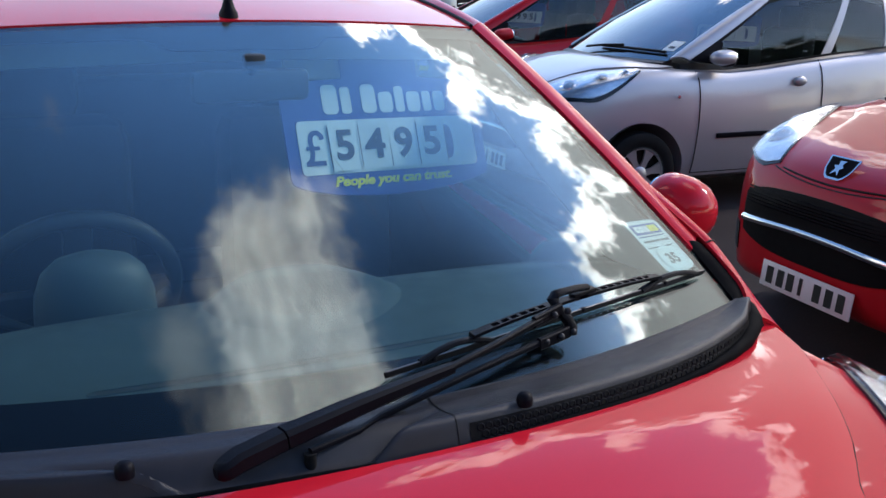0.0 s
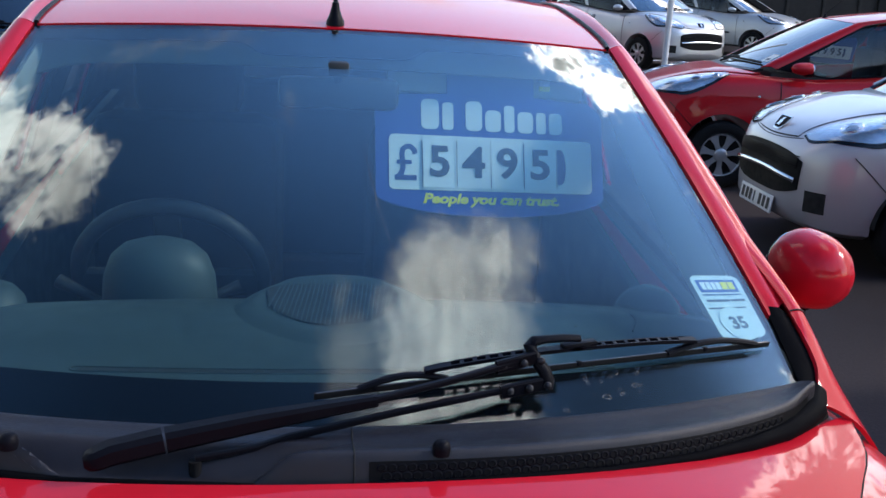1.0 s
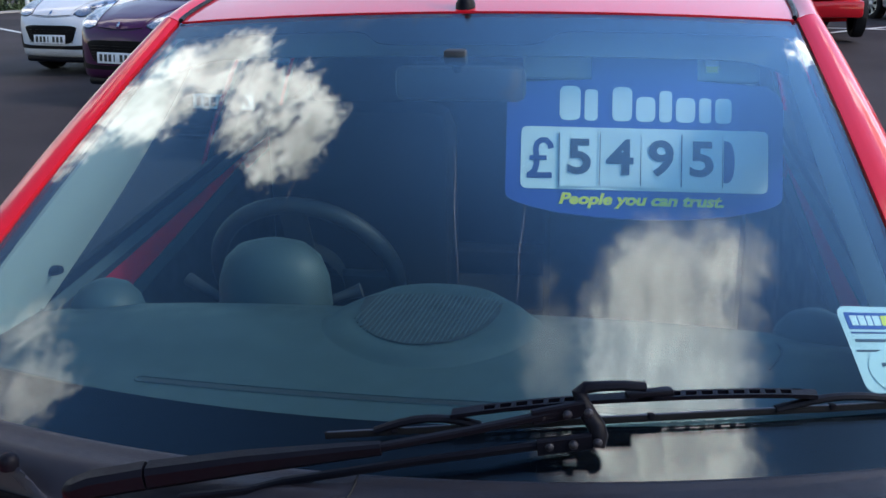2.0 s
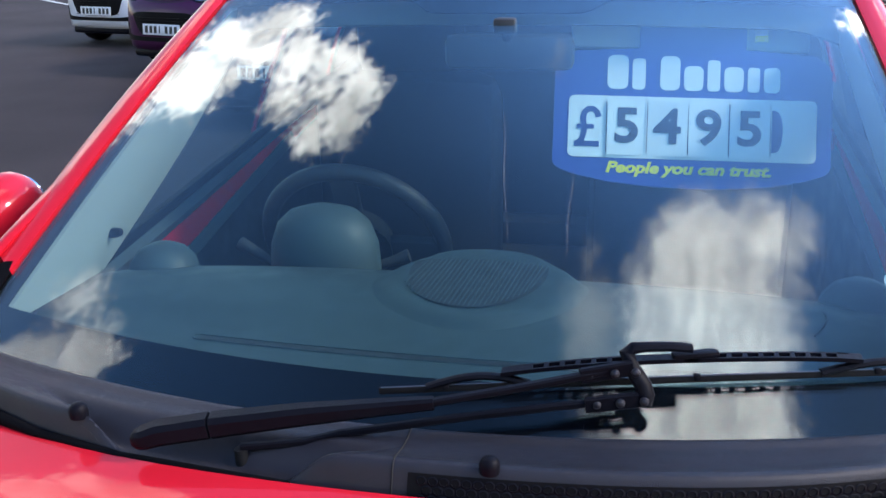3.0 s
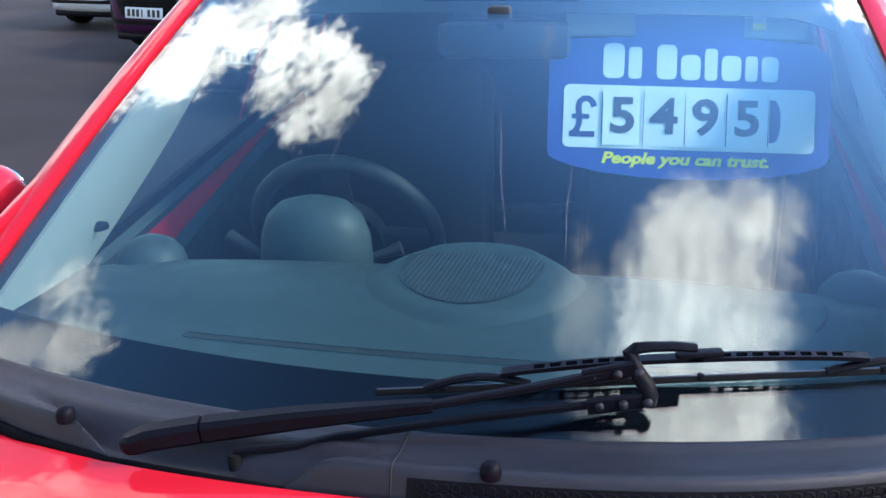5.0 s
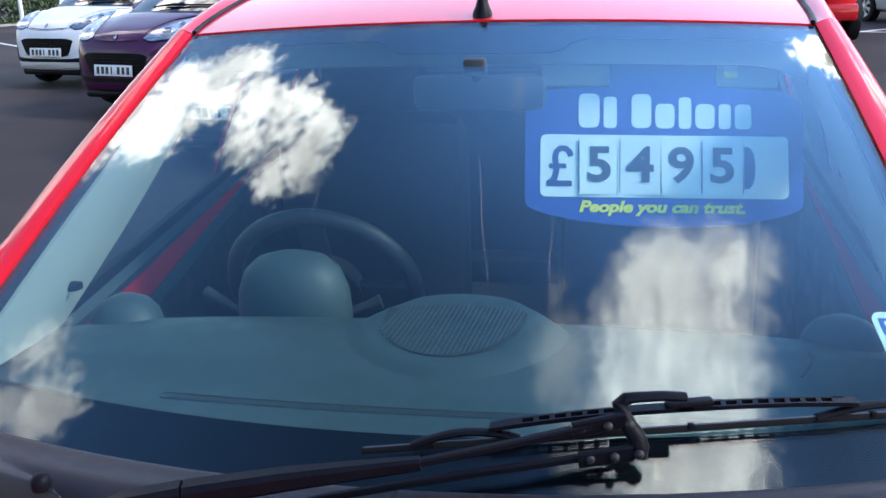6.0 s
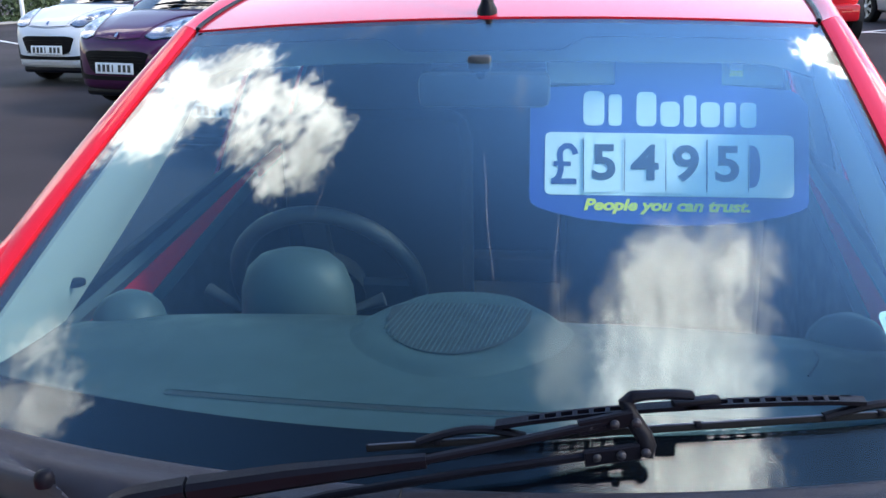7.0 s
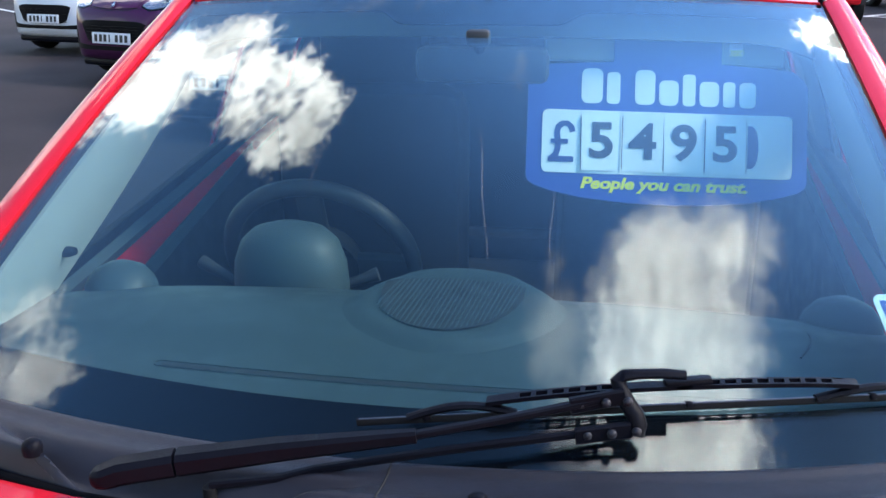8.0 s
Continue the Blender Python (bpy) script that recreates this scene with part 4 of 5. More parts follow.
def bar(points, sizes):
    """A square-section bar with broken edges along points; sizes are widths and heights."""
    bm = bmesh.new()
    pts, rings = [Vector(p) for p in points], []
    for i, (p, (w, h)) in enumerate(zip(pts, sizes)):
        d = (pts[min(i + 1, len(pts) - 1)] - pts[max(i - 1, 0)]).normalized()
        sd = d.cross(Vector((0, 0, 1))).normalized()
        up = sd.cross(d).normalized()
        c = min(w, h) * 0.22
        ring = [(-w / 2 + c, h / 2), (w / 2 - c, h / 2), (w / 2, h / 2 - c), (w / 2, -h / 2 + c), (w / 2 - c, -h / 2), (-w / 2 + c, -h / 2), (-w / 2, -h / 2 + c), (-w / 2, h / 2 - c)]
        rings.append([bm.verts.new(p + sd * a + up * b) for a, b in ring])
    for a, b in zip(rings, rings[1:]):
        for k in range(8):
            bm.faces.new((a[k], a[(k + 1) % 8], b[(k + 1) % 8], b[k]))
    bm.faces.new(rings[0][::-1])
    bm.faces.new(rings[-1])
    bmesh.ops.recalc_face_normals(bm, faces=bm.faces[:])
    return bm


def build_wiper(car):
    arm = part("wiper_arm", join(
        bar([(-0.276, -0.033, 1.022), (-0.272, -0.032, 1.0225), (-0.264, -0.029, 1.024), (-0.250, -0.024, 1.028), (-0.198, -0.011, 1.035)], [(0.010, 0.012), (0.019, 0.019), (0.025, 0.022), (0.027, 0.024), (0.027, 0.024)]),
        bar([(-0.195, -0.010, 1.035), (-0.10, 0.008, 1.047), (0.0, 0.026, 1.057), (0.034, 0.031, 1.0605)], [(0.027, 0.024), (0.023, 0.021), (0.016, 0.015), (0.013, 0.013)]),
        bar([(0.03, 0.030, 1.061), (0.12, 0.056, 1.073), (0.215, 0.088, 1.086)], [(0.009, 0.008)] * 3)), TRIM, car, "black wiper arm with a flat-topped cover", 35)
    part("pivot", lathe([(0.007, -0.02), (0.007, 0.004), (0.0, 0.005)], 14, pose(-0.165, -0.010, 1.006)), RUBBER, arm)
    part("second_arm", bar([(-0.165, -0.010, 1.012), (-0.10, 0.006, 1.016), (-0.066, 0.020, 1.021), (0.06, 0.047, 1.038), (0.215, 0.078, 1.056)], [(0.008, 0.008)] * 5), TRIM, arm, "thin lower link arm")
    part("arm_end", bar([(0.180, 0.077, 1.081), (0.232, 0.092, 1.088)], [(0.008, 0.017)] * 2), TRIM, arm)
    part("arm_end", bar([(0.186, 0.071, 1.051), (0.240, 0.082, 1.057)], [(0.008, 0.017)] * 2), TRIM, arm)
    rivets = [(0.190, 0.079, 1.082), (0.215, 0.080, 1.085), (0.198, 0.071, 1.053), (0.222, 0.072, 1.056), (0.236, 0.080, 1.088), (0.246, 0.078, 1.057)]
    for r in rivets:
        part("rivet", lathe([(0.0048, -0.002), (0.0048, 0.0015), (0.003, 0.0035), (0.0, 0.004)], 10, pose(*r, 82)), COWL, arm)
    # cranked link that carries the blade
    part("link", tube([(0.246, 0.083, 1.050), (0.247, 0.086, 1.060), (0.244, 0.090, 1.070), (0.236, 0.094, 1.080), (0.229, 0.099, 1.090), (0.226, 0.103, 1.099), (0.232, 0.106, 1.104), (0.245, 0.108, 1.1055), (0.270, 0.112, 1.106), (0.292, 0.116, 1.104)], 0.0085, 10, 0.75, radii=[0.008, 0.010, 0.0105, 0.010, 0.009, 0.009, 0.0085, 0.007, 0.007, 0.0065]), TRIM, arm, "cranked link between the arms")

    # the blade: bridge with slots, end yokes and the rubber
    def line(x, up):
        """A point over the glass along the blade."""
        t = (x + 0.037) / 0.637
        y = 0.075 + 0.075 * t + 0.064 * t * t
        yb = 0.05 + 0.32 * x * x
        return Vector((x, y, 1.02 + (y - yb) * 0.531 + 0.004 + up))
    blade = part("wiper_blade", tube([line(x, 0.009) for x in np.linspace(-0.037, 0.598, 30)], 0.0026, 6, 1.7), RUBBER, car, "long black wiper blade resting above the scuttle")
    arch = lambda x: 0.016 + 0.020 * max(0, 1 - ((x - 0.26) / 0.24) ** 2) ** (0.8 if x < 0.26 else 0.32)
    edges, x = [], 0.095
    for lo, hi in ((0.128, 0.216), (0.318, 0.440)):
        while x < lo:
            edges.append((x, min(x + 0.011, lo), False))
            x = min(x + 0.011, lo)
        while x < hi:
            edges.append((x, x + 0.0115, True))
            edges.append((x + 0.0115, x + 0.0165, False))
            x += 0.0165
    while x < 0.462:
        edges.append((x, x + 0.011, False))
        x += 0.011
    web = bmesh.new()
    for a, b, slot in edges:
        for dy0, dy1 in ((-0.0080, -0.0050), (-0.0050, 0.0040), (0.0040, 0.0075)):
            if slot and dy0 == -0.0050:
                continue
            deep = 0.0045 if dy0 < 0 else 0.007
            p = [line(a, arch(a)) + Vector((0, dy0, 0)), line(b, arch(b)) + Vector((0, dy0, 0)), line(b, arch(b)) + Vector((0, dy1, 0)), line(a, arch(a)) + Vector((0, dy1, 0))]
            top = [web.verts.new(q) for q in p]
            low = [web.verts.new(q - Vector((0, 0, deep))) for q in p]
            web.faces.new(top)
            web.faces.new(low[::-1])
            for j in range(4):
                web.faces.new((top[j], low[j], low[(j + 1) % 4], top[(j + 1) % 4]))
    bmesh.ops.remove_doubles(web, verts=web.verts[:], dist=1e-5)
    part("bridge", web, TRIM, blade, "slotted blade bridge", 30)
    part("clip", box(0, 0, 0, 0.050, 0.013, 0.009, 0.003, Matrix.Translation(line(0.297, arch(0.297) + 0.001)) @ pose(0, 0, 0, 0, -2, 16)), TRIM, blade)
    for x0, x1 in ((0.015, 0.125), (0.43, 0.575)):
        part("yoke", tube([line(x, 0.011 + 0.011 * math.sin(math.pi * (x - x0) / (x1 - x0))) for x in np.linspace(x0, x1, 9)], 0.0055, 8, 0.8), TRIM, blade)
    part("spine", tube([line(x, 0.0125) for x in np.linspace(-0.035, 0.597, 30)], 0.0016, 6, 0.5), STEEL_DULL, blade, "steel spine strip")
    for x in (0.035, 0.30, 0.49):
        part("claw", box(0, 0, 0, 0.008, 0.008, 0.007, 0.002, Matrix.Translation(line(x, 0.011)) @ pose(0, 0, 0, 0, 0, 16)), TRIM, blade)


def dash_profile(w):
    y = spline([(0, 0.105), (0.2, 0.18), (0.40, 0.27), (0.5, 0.32), (0.62, 0.38), (0.8, 0.48), (0.9, 0.55), (0.96, 0.585), (1.0, 0.595)])(w)
    z = spline([(0, 0.990), (0.2, 0.995), (0.40, 0.998), (0.46, 1.002), (0.55, 1.013), (0.7, 1.018), (0.82, 1.008), (0.9, 0.990), (0.96, 0.955), (1.0, 0.85)])(w)
    return y, z


def dash_at(u, w):
    x = lerp(-0.655, 0.655, u)
    y, z = dash_profile(w)
    bow = 0.06 * (1 - (x / 0.655) ** 2) * w
    return Vector((x, y + (0.20 * x * x) * (1 - w) + bow, z - 0.02 * abs(x / 0.655) ** 6))


def dash_z(x, y):
    """Height of the dashboard below a place."""
    lo, hi = 0.0, 1.0
    for _ in range(24):
        mid = (lo + hi) / 2
        lo, hi = (mid, hi) if dash_at(0.5 + x / 1.31, mid).y < y else (lo, mid)
    return dash_at(0.5 + x / 1.31, lo).z


def pod_at(a, r):
    """The raised pod in the middle of the dashboard: a round it, r from centre to rim."""
    cx, cy = 0.002, 0.478
    x = cx + r * 0.172 * math.cos(a)
    yy = math.sin(a)
    y = cy + r * (0.152 if yy > 0 else 0.142) * yy
    rise = 1.027 + 0.06 * (y - cy) + 0.004 * ease((y - 0.560) / 0.020)
    k = min(max((r - 0.76) / 0.24, 0), 1)
    return Vector((x, y, lerp(rise, dash_z(x, min(y, 0.56)) - 0.002, k * k * (3 - 2 * k))))


def build_cabin(car):
    dash = part("dashboard", sheet(dash_at, 40, 40, 0.02), DASH, car, "plain grey dashboard with a central grille pod")
    pod = bmesh.new()
    n, rings = 48, [0.0, 0.3, 0.6, 0.72, 0.78, 0.84, 0.90, 0.95, 1.0]
    rows = [[pod.verts.new(pod_at(2 * math.pi * i / n, r)) for i in range(n)] for r in rings[1:]]
    c = pod.verts.new(pod_at(0, 0))
    for i in range(n):
        pod.faces.new((c, rows[0][i], rows[0][(i + 1) % n]))
        for a, b in zip(rows, rows[1:]):
            pod.faces.new((a[i], b[i], b[(i + 1) % n], a[(i + 1) % n]))
    part("pod", pod, DASH, dash, "raised pod with a slatted grille")
    # slats over a flat half-moon sheet, its dark colour standing for the recess's shade
    def moon(x):
        t = (x + 0.004) / 0.106
        if abs(t) >= 1:
            return None
        c = 1 - math.sqrt(1 - t * t)
        return 0.384 + 0.135 * c, 0.556 - 0.026 * c
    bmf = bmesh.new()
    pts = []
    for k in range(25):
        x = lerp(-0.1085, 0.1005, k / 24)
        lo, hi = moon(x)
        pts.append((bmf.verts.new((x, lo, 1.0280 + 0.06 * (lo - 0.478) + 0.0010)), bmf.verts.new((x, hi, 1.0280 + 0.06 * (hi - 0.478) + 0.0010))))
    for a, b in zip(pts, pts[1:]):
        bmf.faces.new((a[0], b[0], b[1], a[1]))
    part("grille_shade", bmf, material("shaded grille plastic", (0.024, 0.032, 0.040), 0.7, vary=0.1), dash)
    for k in range(27):
        x = -0.097 + 0.186 * k / 26
        lo, hi = moon(x)
        b = bmesh.new()
        x_lo, x_hi = x - 0.008, x + 0.008
        v = [b.verts.new((x_lo + d, lo + 0.003, 1.0285 + 0.06 * (lo - 0.478) + h)) for d, h in ((-0.0012, 0), (0.0012, 0.0), (0.0008, 0.0013), (-0.0008, 0.0013))]
        w = [b.verts.new((x_hi + d, hi - 0.003, 1.0285 + 0.06 * (hi - 0.478) + h)) for d, h in ((-0.0012, 0), (0.0012, 0.0), (0.0008, 0.0013), (-0.0008, 0.0013))]
        for i in range(4):
            b.faces.new((v[i], v[(i + 1) % 4], w[(i + 1) % 4], w[i]))
        b.faces.new(v[::-1])
        b.faces.new(w)
        part("slat", b, DASH, dash)
    # demister slot and passenger airbag seam
    def slot_at(x, dy, dz):
        y = 0.266 + 0.12 * x * x + dy
        return Vector((x, y, dash_z(x, y) + dz))
    part("demister_slot", sheet(lambda u, v: slot_at(lerp(-0.352, 0.40, u), lerp(-0.0045, 0.0045, v), 0.0006), 40, 1, 0.002), DASH_DARK, dash, "long demister slot")
    loop = [slot_at(x, 0.0075, 0.0006) for x in np.linspace(0.40, -0.352, 40)] + [slot_at(-0.352 - 0.010 * math.sin(a), 0.0075 * math.cos(a), 0.0006) for a in np.linspace(0.3, 2.84, 7)] + [slot_at(x, -0.0075, 0.0006) for x in np.linspace(-0.352, 0.40, 40)]
    part("slot_rim", tube(loop, 0.0011, 6), DASH, dash)
    part("airbag_seam", tube([Vector((0.46 + 0.025 * math.sin(t * math.pi), 0.38 + 0.15 * t, dash_at(0.86, 0.62 + 0.25 * t).z + 0.002)) for t in np.linspace(0, 1, 10)], 0.0016, 5), DASH_DARK, dash)
    for s in (1, -1):
        part("side_vent", lathe([(0.060, -0.05), (0.060, 0.0), (0.054, 0.022), (0.040, 0.040), (0.020, 0.050), (0.0, 0.053)], 28, pose(s * 0.548, 0.555, 0.982, 0, 0, 0)), DASH, dash, "round side air vent")
    # steering
    col = part("instrument_pod", lathe([(0.092, -0.10), (0.098, -0.02), (0.095, 0.02), (0.082, 0.055), (0.060, 0.075), (0.030, 0.084), (0.0, 0.086)], 36, pose(-0.297, 0.655, 0.996) @ Matrix.Diagonal((0.99, 0.75, 1.0, 1))), DASH, car, "rounded instrument pod on the steering column")
    part("column_stalk", tube([(-0.375, 0.69, 0.938), (-0.43, 0.705, 0.962), (-0.482, 0.72, 0.983)], 0.011, 10, radii=[0.007, 0.009, 0.013]), DASH_DARK, col)
    part("column_stalk", tube([(-0.235, 0.70, 0.955), (-0.19, 0.715, 0.968), (-0.165, 0.72, 0.976)], 0.011, 10, radii=[0.007, 0.009, 0.013]), DASH_DARK, col)
    m = pose(-0.303, 0.852, 0.951, -65)
    ring = bmesh.new()
    R, r = 0.173, 0.0160
    vs = [[ring.verts.new(((R + r * math.cos(b)) * math.cos(a), (R + r * math.cos(b)) * math.sin(a), r * math.sin(b))) for b in (2 * math.pi * j / 12 for j in range(12))] for a in (2 * math.pi * i / 56 for i in range(56))]
    for i in range(56):
        for j in range(12):
            ring.faces.new((vs[i][j], vs[(i + 1) % 56][j], vs[(i + 1) % 56][(j + 1) % 12], vs[i][(j + 1) % 12]))
    ring.transform(m)
    wh = part("steering_wheel", ring, DASH_DARK, car, "dark steering wheel")
    part("wheel_spoke", join(box(0.105, 0.012, 0, 0.15, 0.060, 0.026, 0.010, m), box(-0.105, 0.012, 0, 0.15, 0.060, 0.026, 0.010, m), box(0, -0.10, 0, 0.05, 0.17, 0.022, 0.008, m), lathe([(0.075, -0.02), (0.07, 0.02), (0.04, 0.03), (0, 0.032)], 24, m)), DASH_DARK, wh)
    # seats, floor, doors
    part("cabin_floor", box(0, 1.25, 0.40, 1.36, 2.1, 0.05, 0.01), CLOTH, car)
    part("bulkhead", box(0, 0.40, 0.72, 1.34, 0.03, 0.50, 0.005), DASH_DARK, car)
    for s in (1, -1):
        seat(car, s * 0.335, 1.12, CLOTH)
    part("rear_seat", join(box(0, 1.95, 0.50, 1.15, 0.45, 0.16, 0.04), box(0, 2.06, 0.595, 1.15, 0.11, 0.12, 0.02), box(0, 2.18, 0.90, 1.15, 0.14, 0.62, 0.05)), CLOTH, car, "dark rear bench")
    for s in (1, -1):
        fl = (lambda b: b) if s > 0 else mirror
        belt = lambda y: 0.992 + 0.1034 * (y - 0.565)
        upper = lambda y: min(0.966 + 0.118 * (y - 0.759), belt(y) - 0.030)
        lower = lambda y: min(0.924 + 0.1875 * (y - 0.856), upper(y) - 0.008)
        def band(nm, top, foot, x0, x1, mat, lab="", y0=0.45, y1=2.3):
            part(nm, fl(sheet(lambda u, v: (lambda y: Vector((lerp(x1, x0, v), y, lerp(foot(y), top(y), v))))(lerp(y1, y0, u)), 20, 3, 0.010)), mat, car, lab)
        band("sill_top", lambda y: belt(y) - 0.012, lambda y: belt(y) - 0.026, 0.668, 0.656, DASH, "grey plastic window sill")
        band("sill_shadow_gap", lambda y: belt(y) - 0.026, upper, 0.664, 0.664, DASH_DARK)
        band("door_top", upper, lower, 0.664, 0.660, RED, "bare red painted door top", 0.60, 1.46)
        band("door_rim", lower, lambda y: lower(y) - 0.022, 0.658, 0.648, DASH, "grey upper edge of the door lining", 0.60, 1.46)
        band("door_card", lambda y: lower(y) - 0.022, lambda y: 0.45, 0.646, 0.640, DASH_DARK, "dark door lining")
        part("window_seal", fl(sheet(lambda u, v: (lambda y: Vector((lerp(0.742, 0.668, v), y, lerp(shoulder(y) + 0.004, belt(y) - 0.012, v) + 0.004 * math.sin(math.pi * v))))(lerp(2.3, 0.45, u)), 20, 4, 0.016)), SEAL, car, "black window seal")
        # pillar lining
        def lining(u, v):
            a = screen(0.985, lerp(0.03, 0.95, v), -0.018)
            b = Vector((lerp(0.642, 0.535, v), lerp(0.515, 1.00, v), lerp(0.998, 1.392, v)))
            p = a.lerp(b, u)
            return p + Vector((-0.010, 0, 0.004)) * math.sin(math.pi * u) + Vector((0, 0.05 * math.sin(math.pi * v) * u, 0))
        part("pillar_lining", fl(sheet(lining, 6, 16, 0.006)), HEADLINER, car, "pale plastic pillar lining")
        part("quarter_lining", fl(sheet(lambda u, v: side(lerp(0.485, 0.54, u), v, -0.012), 3, 8, 0.012)), DASH_DARK, car)
        part("rear_lining", fl(sheet(lambda u, v: side(lerp(0.75, 1.0, u), v, -0.012), 3, 8, 0.012)), DASH_DARK, car)
        part("seat_belt", fl(tube([side(0.50, 0.85, -0.03), side(0.50, 0.4, -0.035), side(0.50, 0.05, -0.03)], 0.022, 8, 0.15)), DASH_DARK, car)
    knob = lathe([(0.0, -0.019), (0.005, -0.017), (0.008, -0.008), (0.0085, 0.004), (0.006, 0.014), (0.0, 0.017)], 14, pose(-0.600, 0.500, 1.066, 0, 80, 0))
    part("mirror_lever", join(tube([(-0.634, 0.500, 1.000), (-0.630, 0.499, 1.035), (-0.622, 0.500, 1.056), (-0.612, 0.500, 1.063)], 0.0028, 6), knob), TRIM, car, "black mirror adjusting lever")
    # rear-view mirror and its foot on the glass
    foot = screen(0.007, 0.862, -0.010)
    mr = part("cabin_mirror", box(0.006, foot.y + 0.03, foot.z - 0.045, 0.215, 0.030, 0.058, 0.014), DASH_DARK, car, "grey rear-view mirror on the windscreen")
    part("mirror_foot", join(box(foot.x, foot.y, foot.z, 0.037, 0.030, 0.026, 0.006, None), tube([foot, (foot.x, foot.y + 0.03, foot.z - 0.03)], 0.008)), DASH_DARK, mr)
    # the front roll of the headliner, close behind the glass; darker colour offsets skylight
    part("header_lining", sheet(lambda u, v: (lambda w: screen(w, lerp(0.944 - 0.06 * max(abs(w) - 0.80, 0) ** 2 * 25, 0.985, v), lerp(-0.050, -0.014, v)))(lerp(-0.975, 0.975, u)), 40, 4, 0.006), HEADER, car, "front edge of the headliner, toned down for skylight")
    # lowered passenger sun visor
    m = BOARD @ pose(-0.004, 0.188, -0.016, 4)
    vis = part("sun_visor", box(0, -0.0115, 0, 0.400, 0.077, 0.016, 0.007, m), HEADLINER, car, "lowered pale passenger sun visor")
    part("visor_label", join(box(0.118, -0.004, 0.0090, 0.022, 0.060, 0.0015, 0, m)), CARD_WHITE, vis, "white and yellow warning label")
    part("label_band", box(0.118, -0.029, 0.0096, 0.022, 0.010, 0.0015, 0, m), INK_YELLOW, vis)
    part("label_ring", lathe([(0.0085, 0), (0.0085, 0.0006), (0.0068, 0.0006), (0.0068, 0)], 18, m @ pose(0.118, 0.002, 0.0098)), INK_GREY, vis)


build_scuttle(hero)
build_wiper(hero)
build_cabin(hero)


# ---------------------------------------------------------------- the price board that hangs from the visor
def stroke(points, width):
    """The outline of a pen stroke along points."""
    pts, left, right = [Vector(p) for p in points], [], []
    for i, p in enumerate(pts):
        d = (pts[min(i + 1, len(pts) - 1)] - pts[max(i - 1, 0)]).normalized()
        n = Vector((-d.y, d.x)) * (width / 2)
        left.append(tuple(p + n))
        right.append(tuple(p - n))
    return right + left[::-1]


def block_word(widths, heights, gap, m):
    """A trading name as plain upright blocks, one for each of its characters."""
    total = sum(w for w in widths) + gap * (len(widths) - 1)
    x, out = -total / 2, []
    for w, h in zip(widths, heights):
        if h:
            r = min(w, h) * 0.30
            o = []
            for cx, cy, a0 in ((x + w - r, h - r, 0), (x + r, h - r, 90), (x + r, r, 180), (x + w - r, r, 270)):
                for k in range(5):
                    a = radians(a0 + 90 * k / 4)
                    o.append((cx + r * math.cos(a), cy + r * math.sin(a)))
            out.append(prism(o, 0.0012, m))
        x += w + gap
    return out


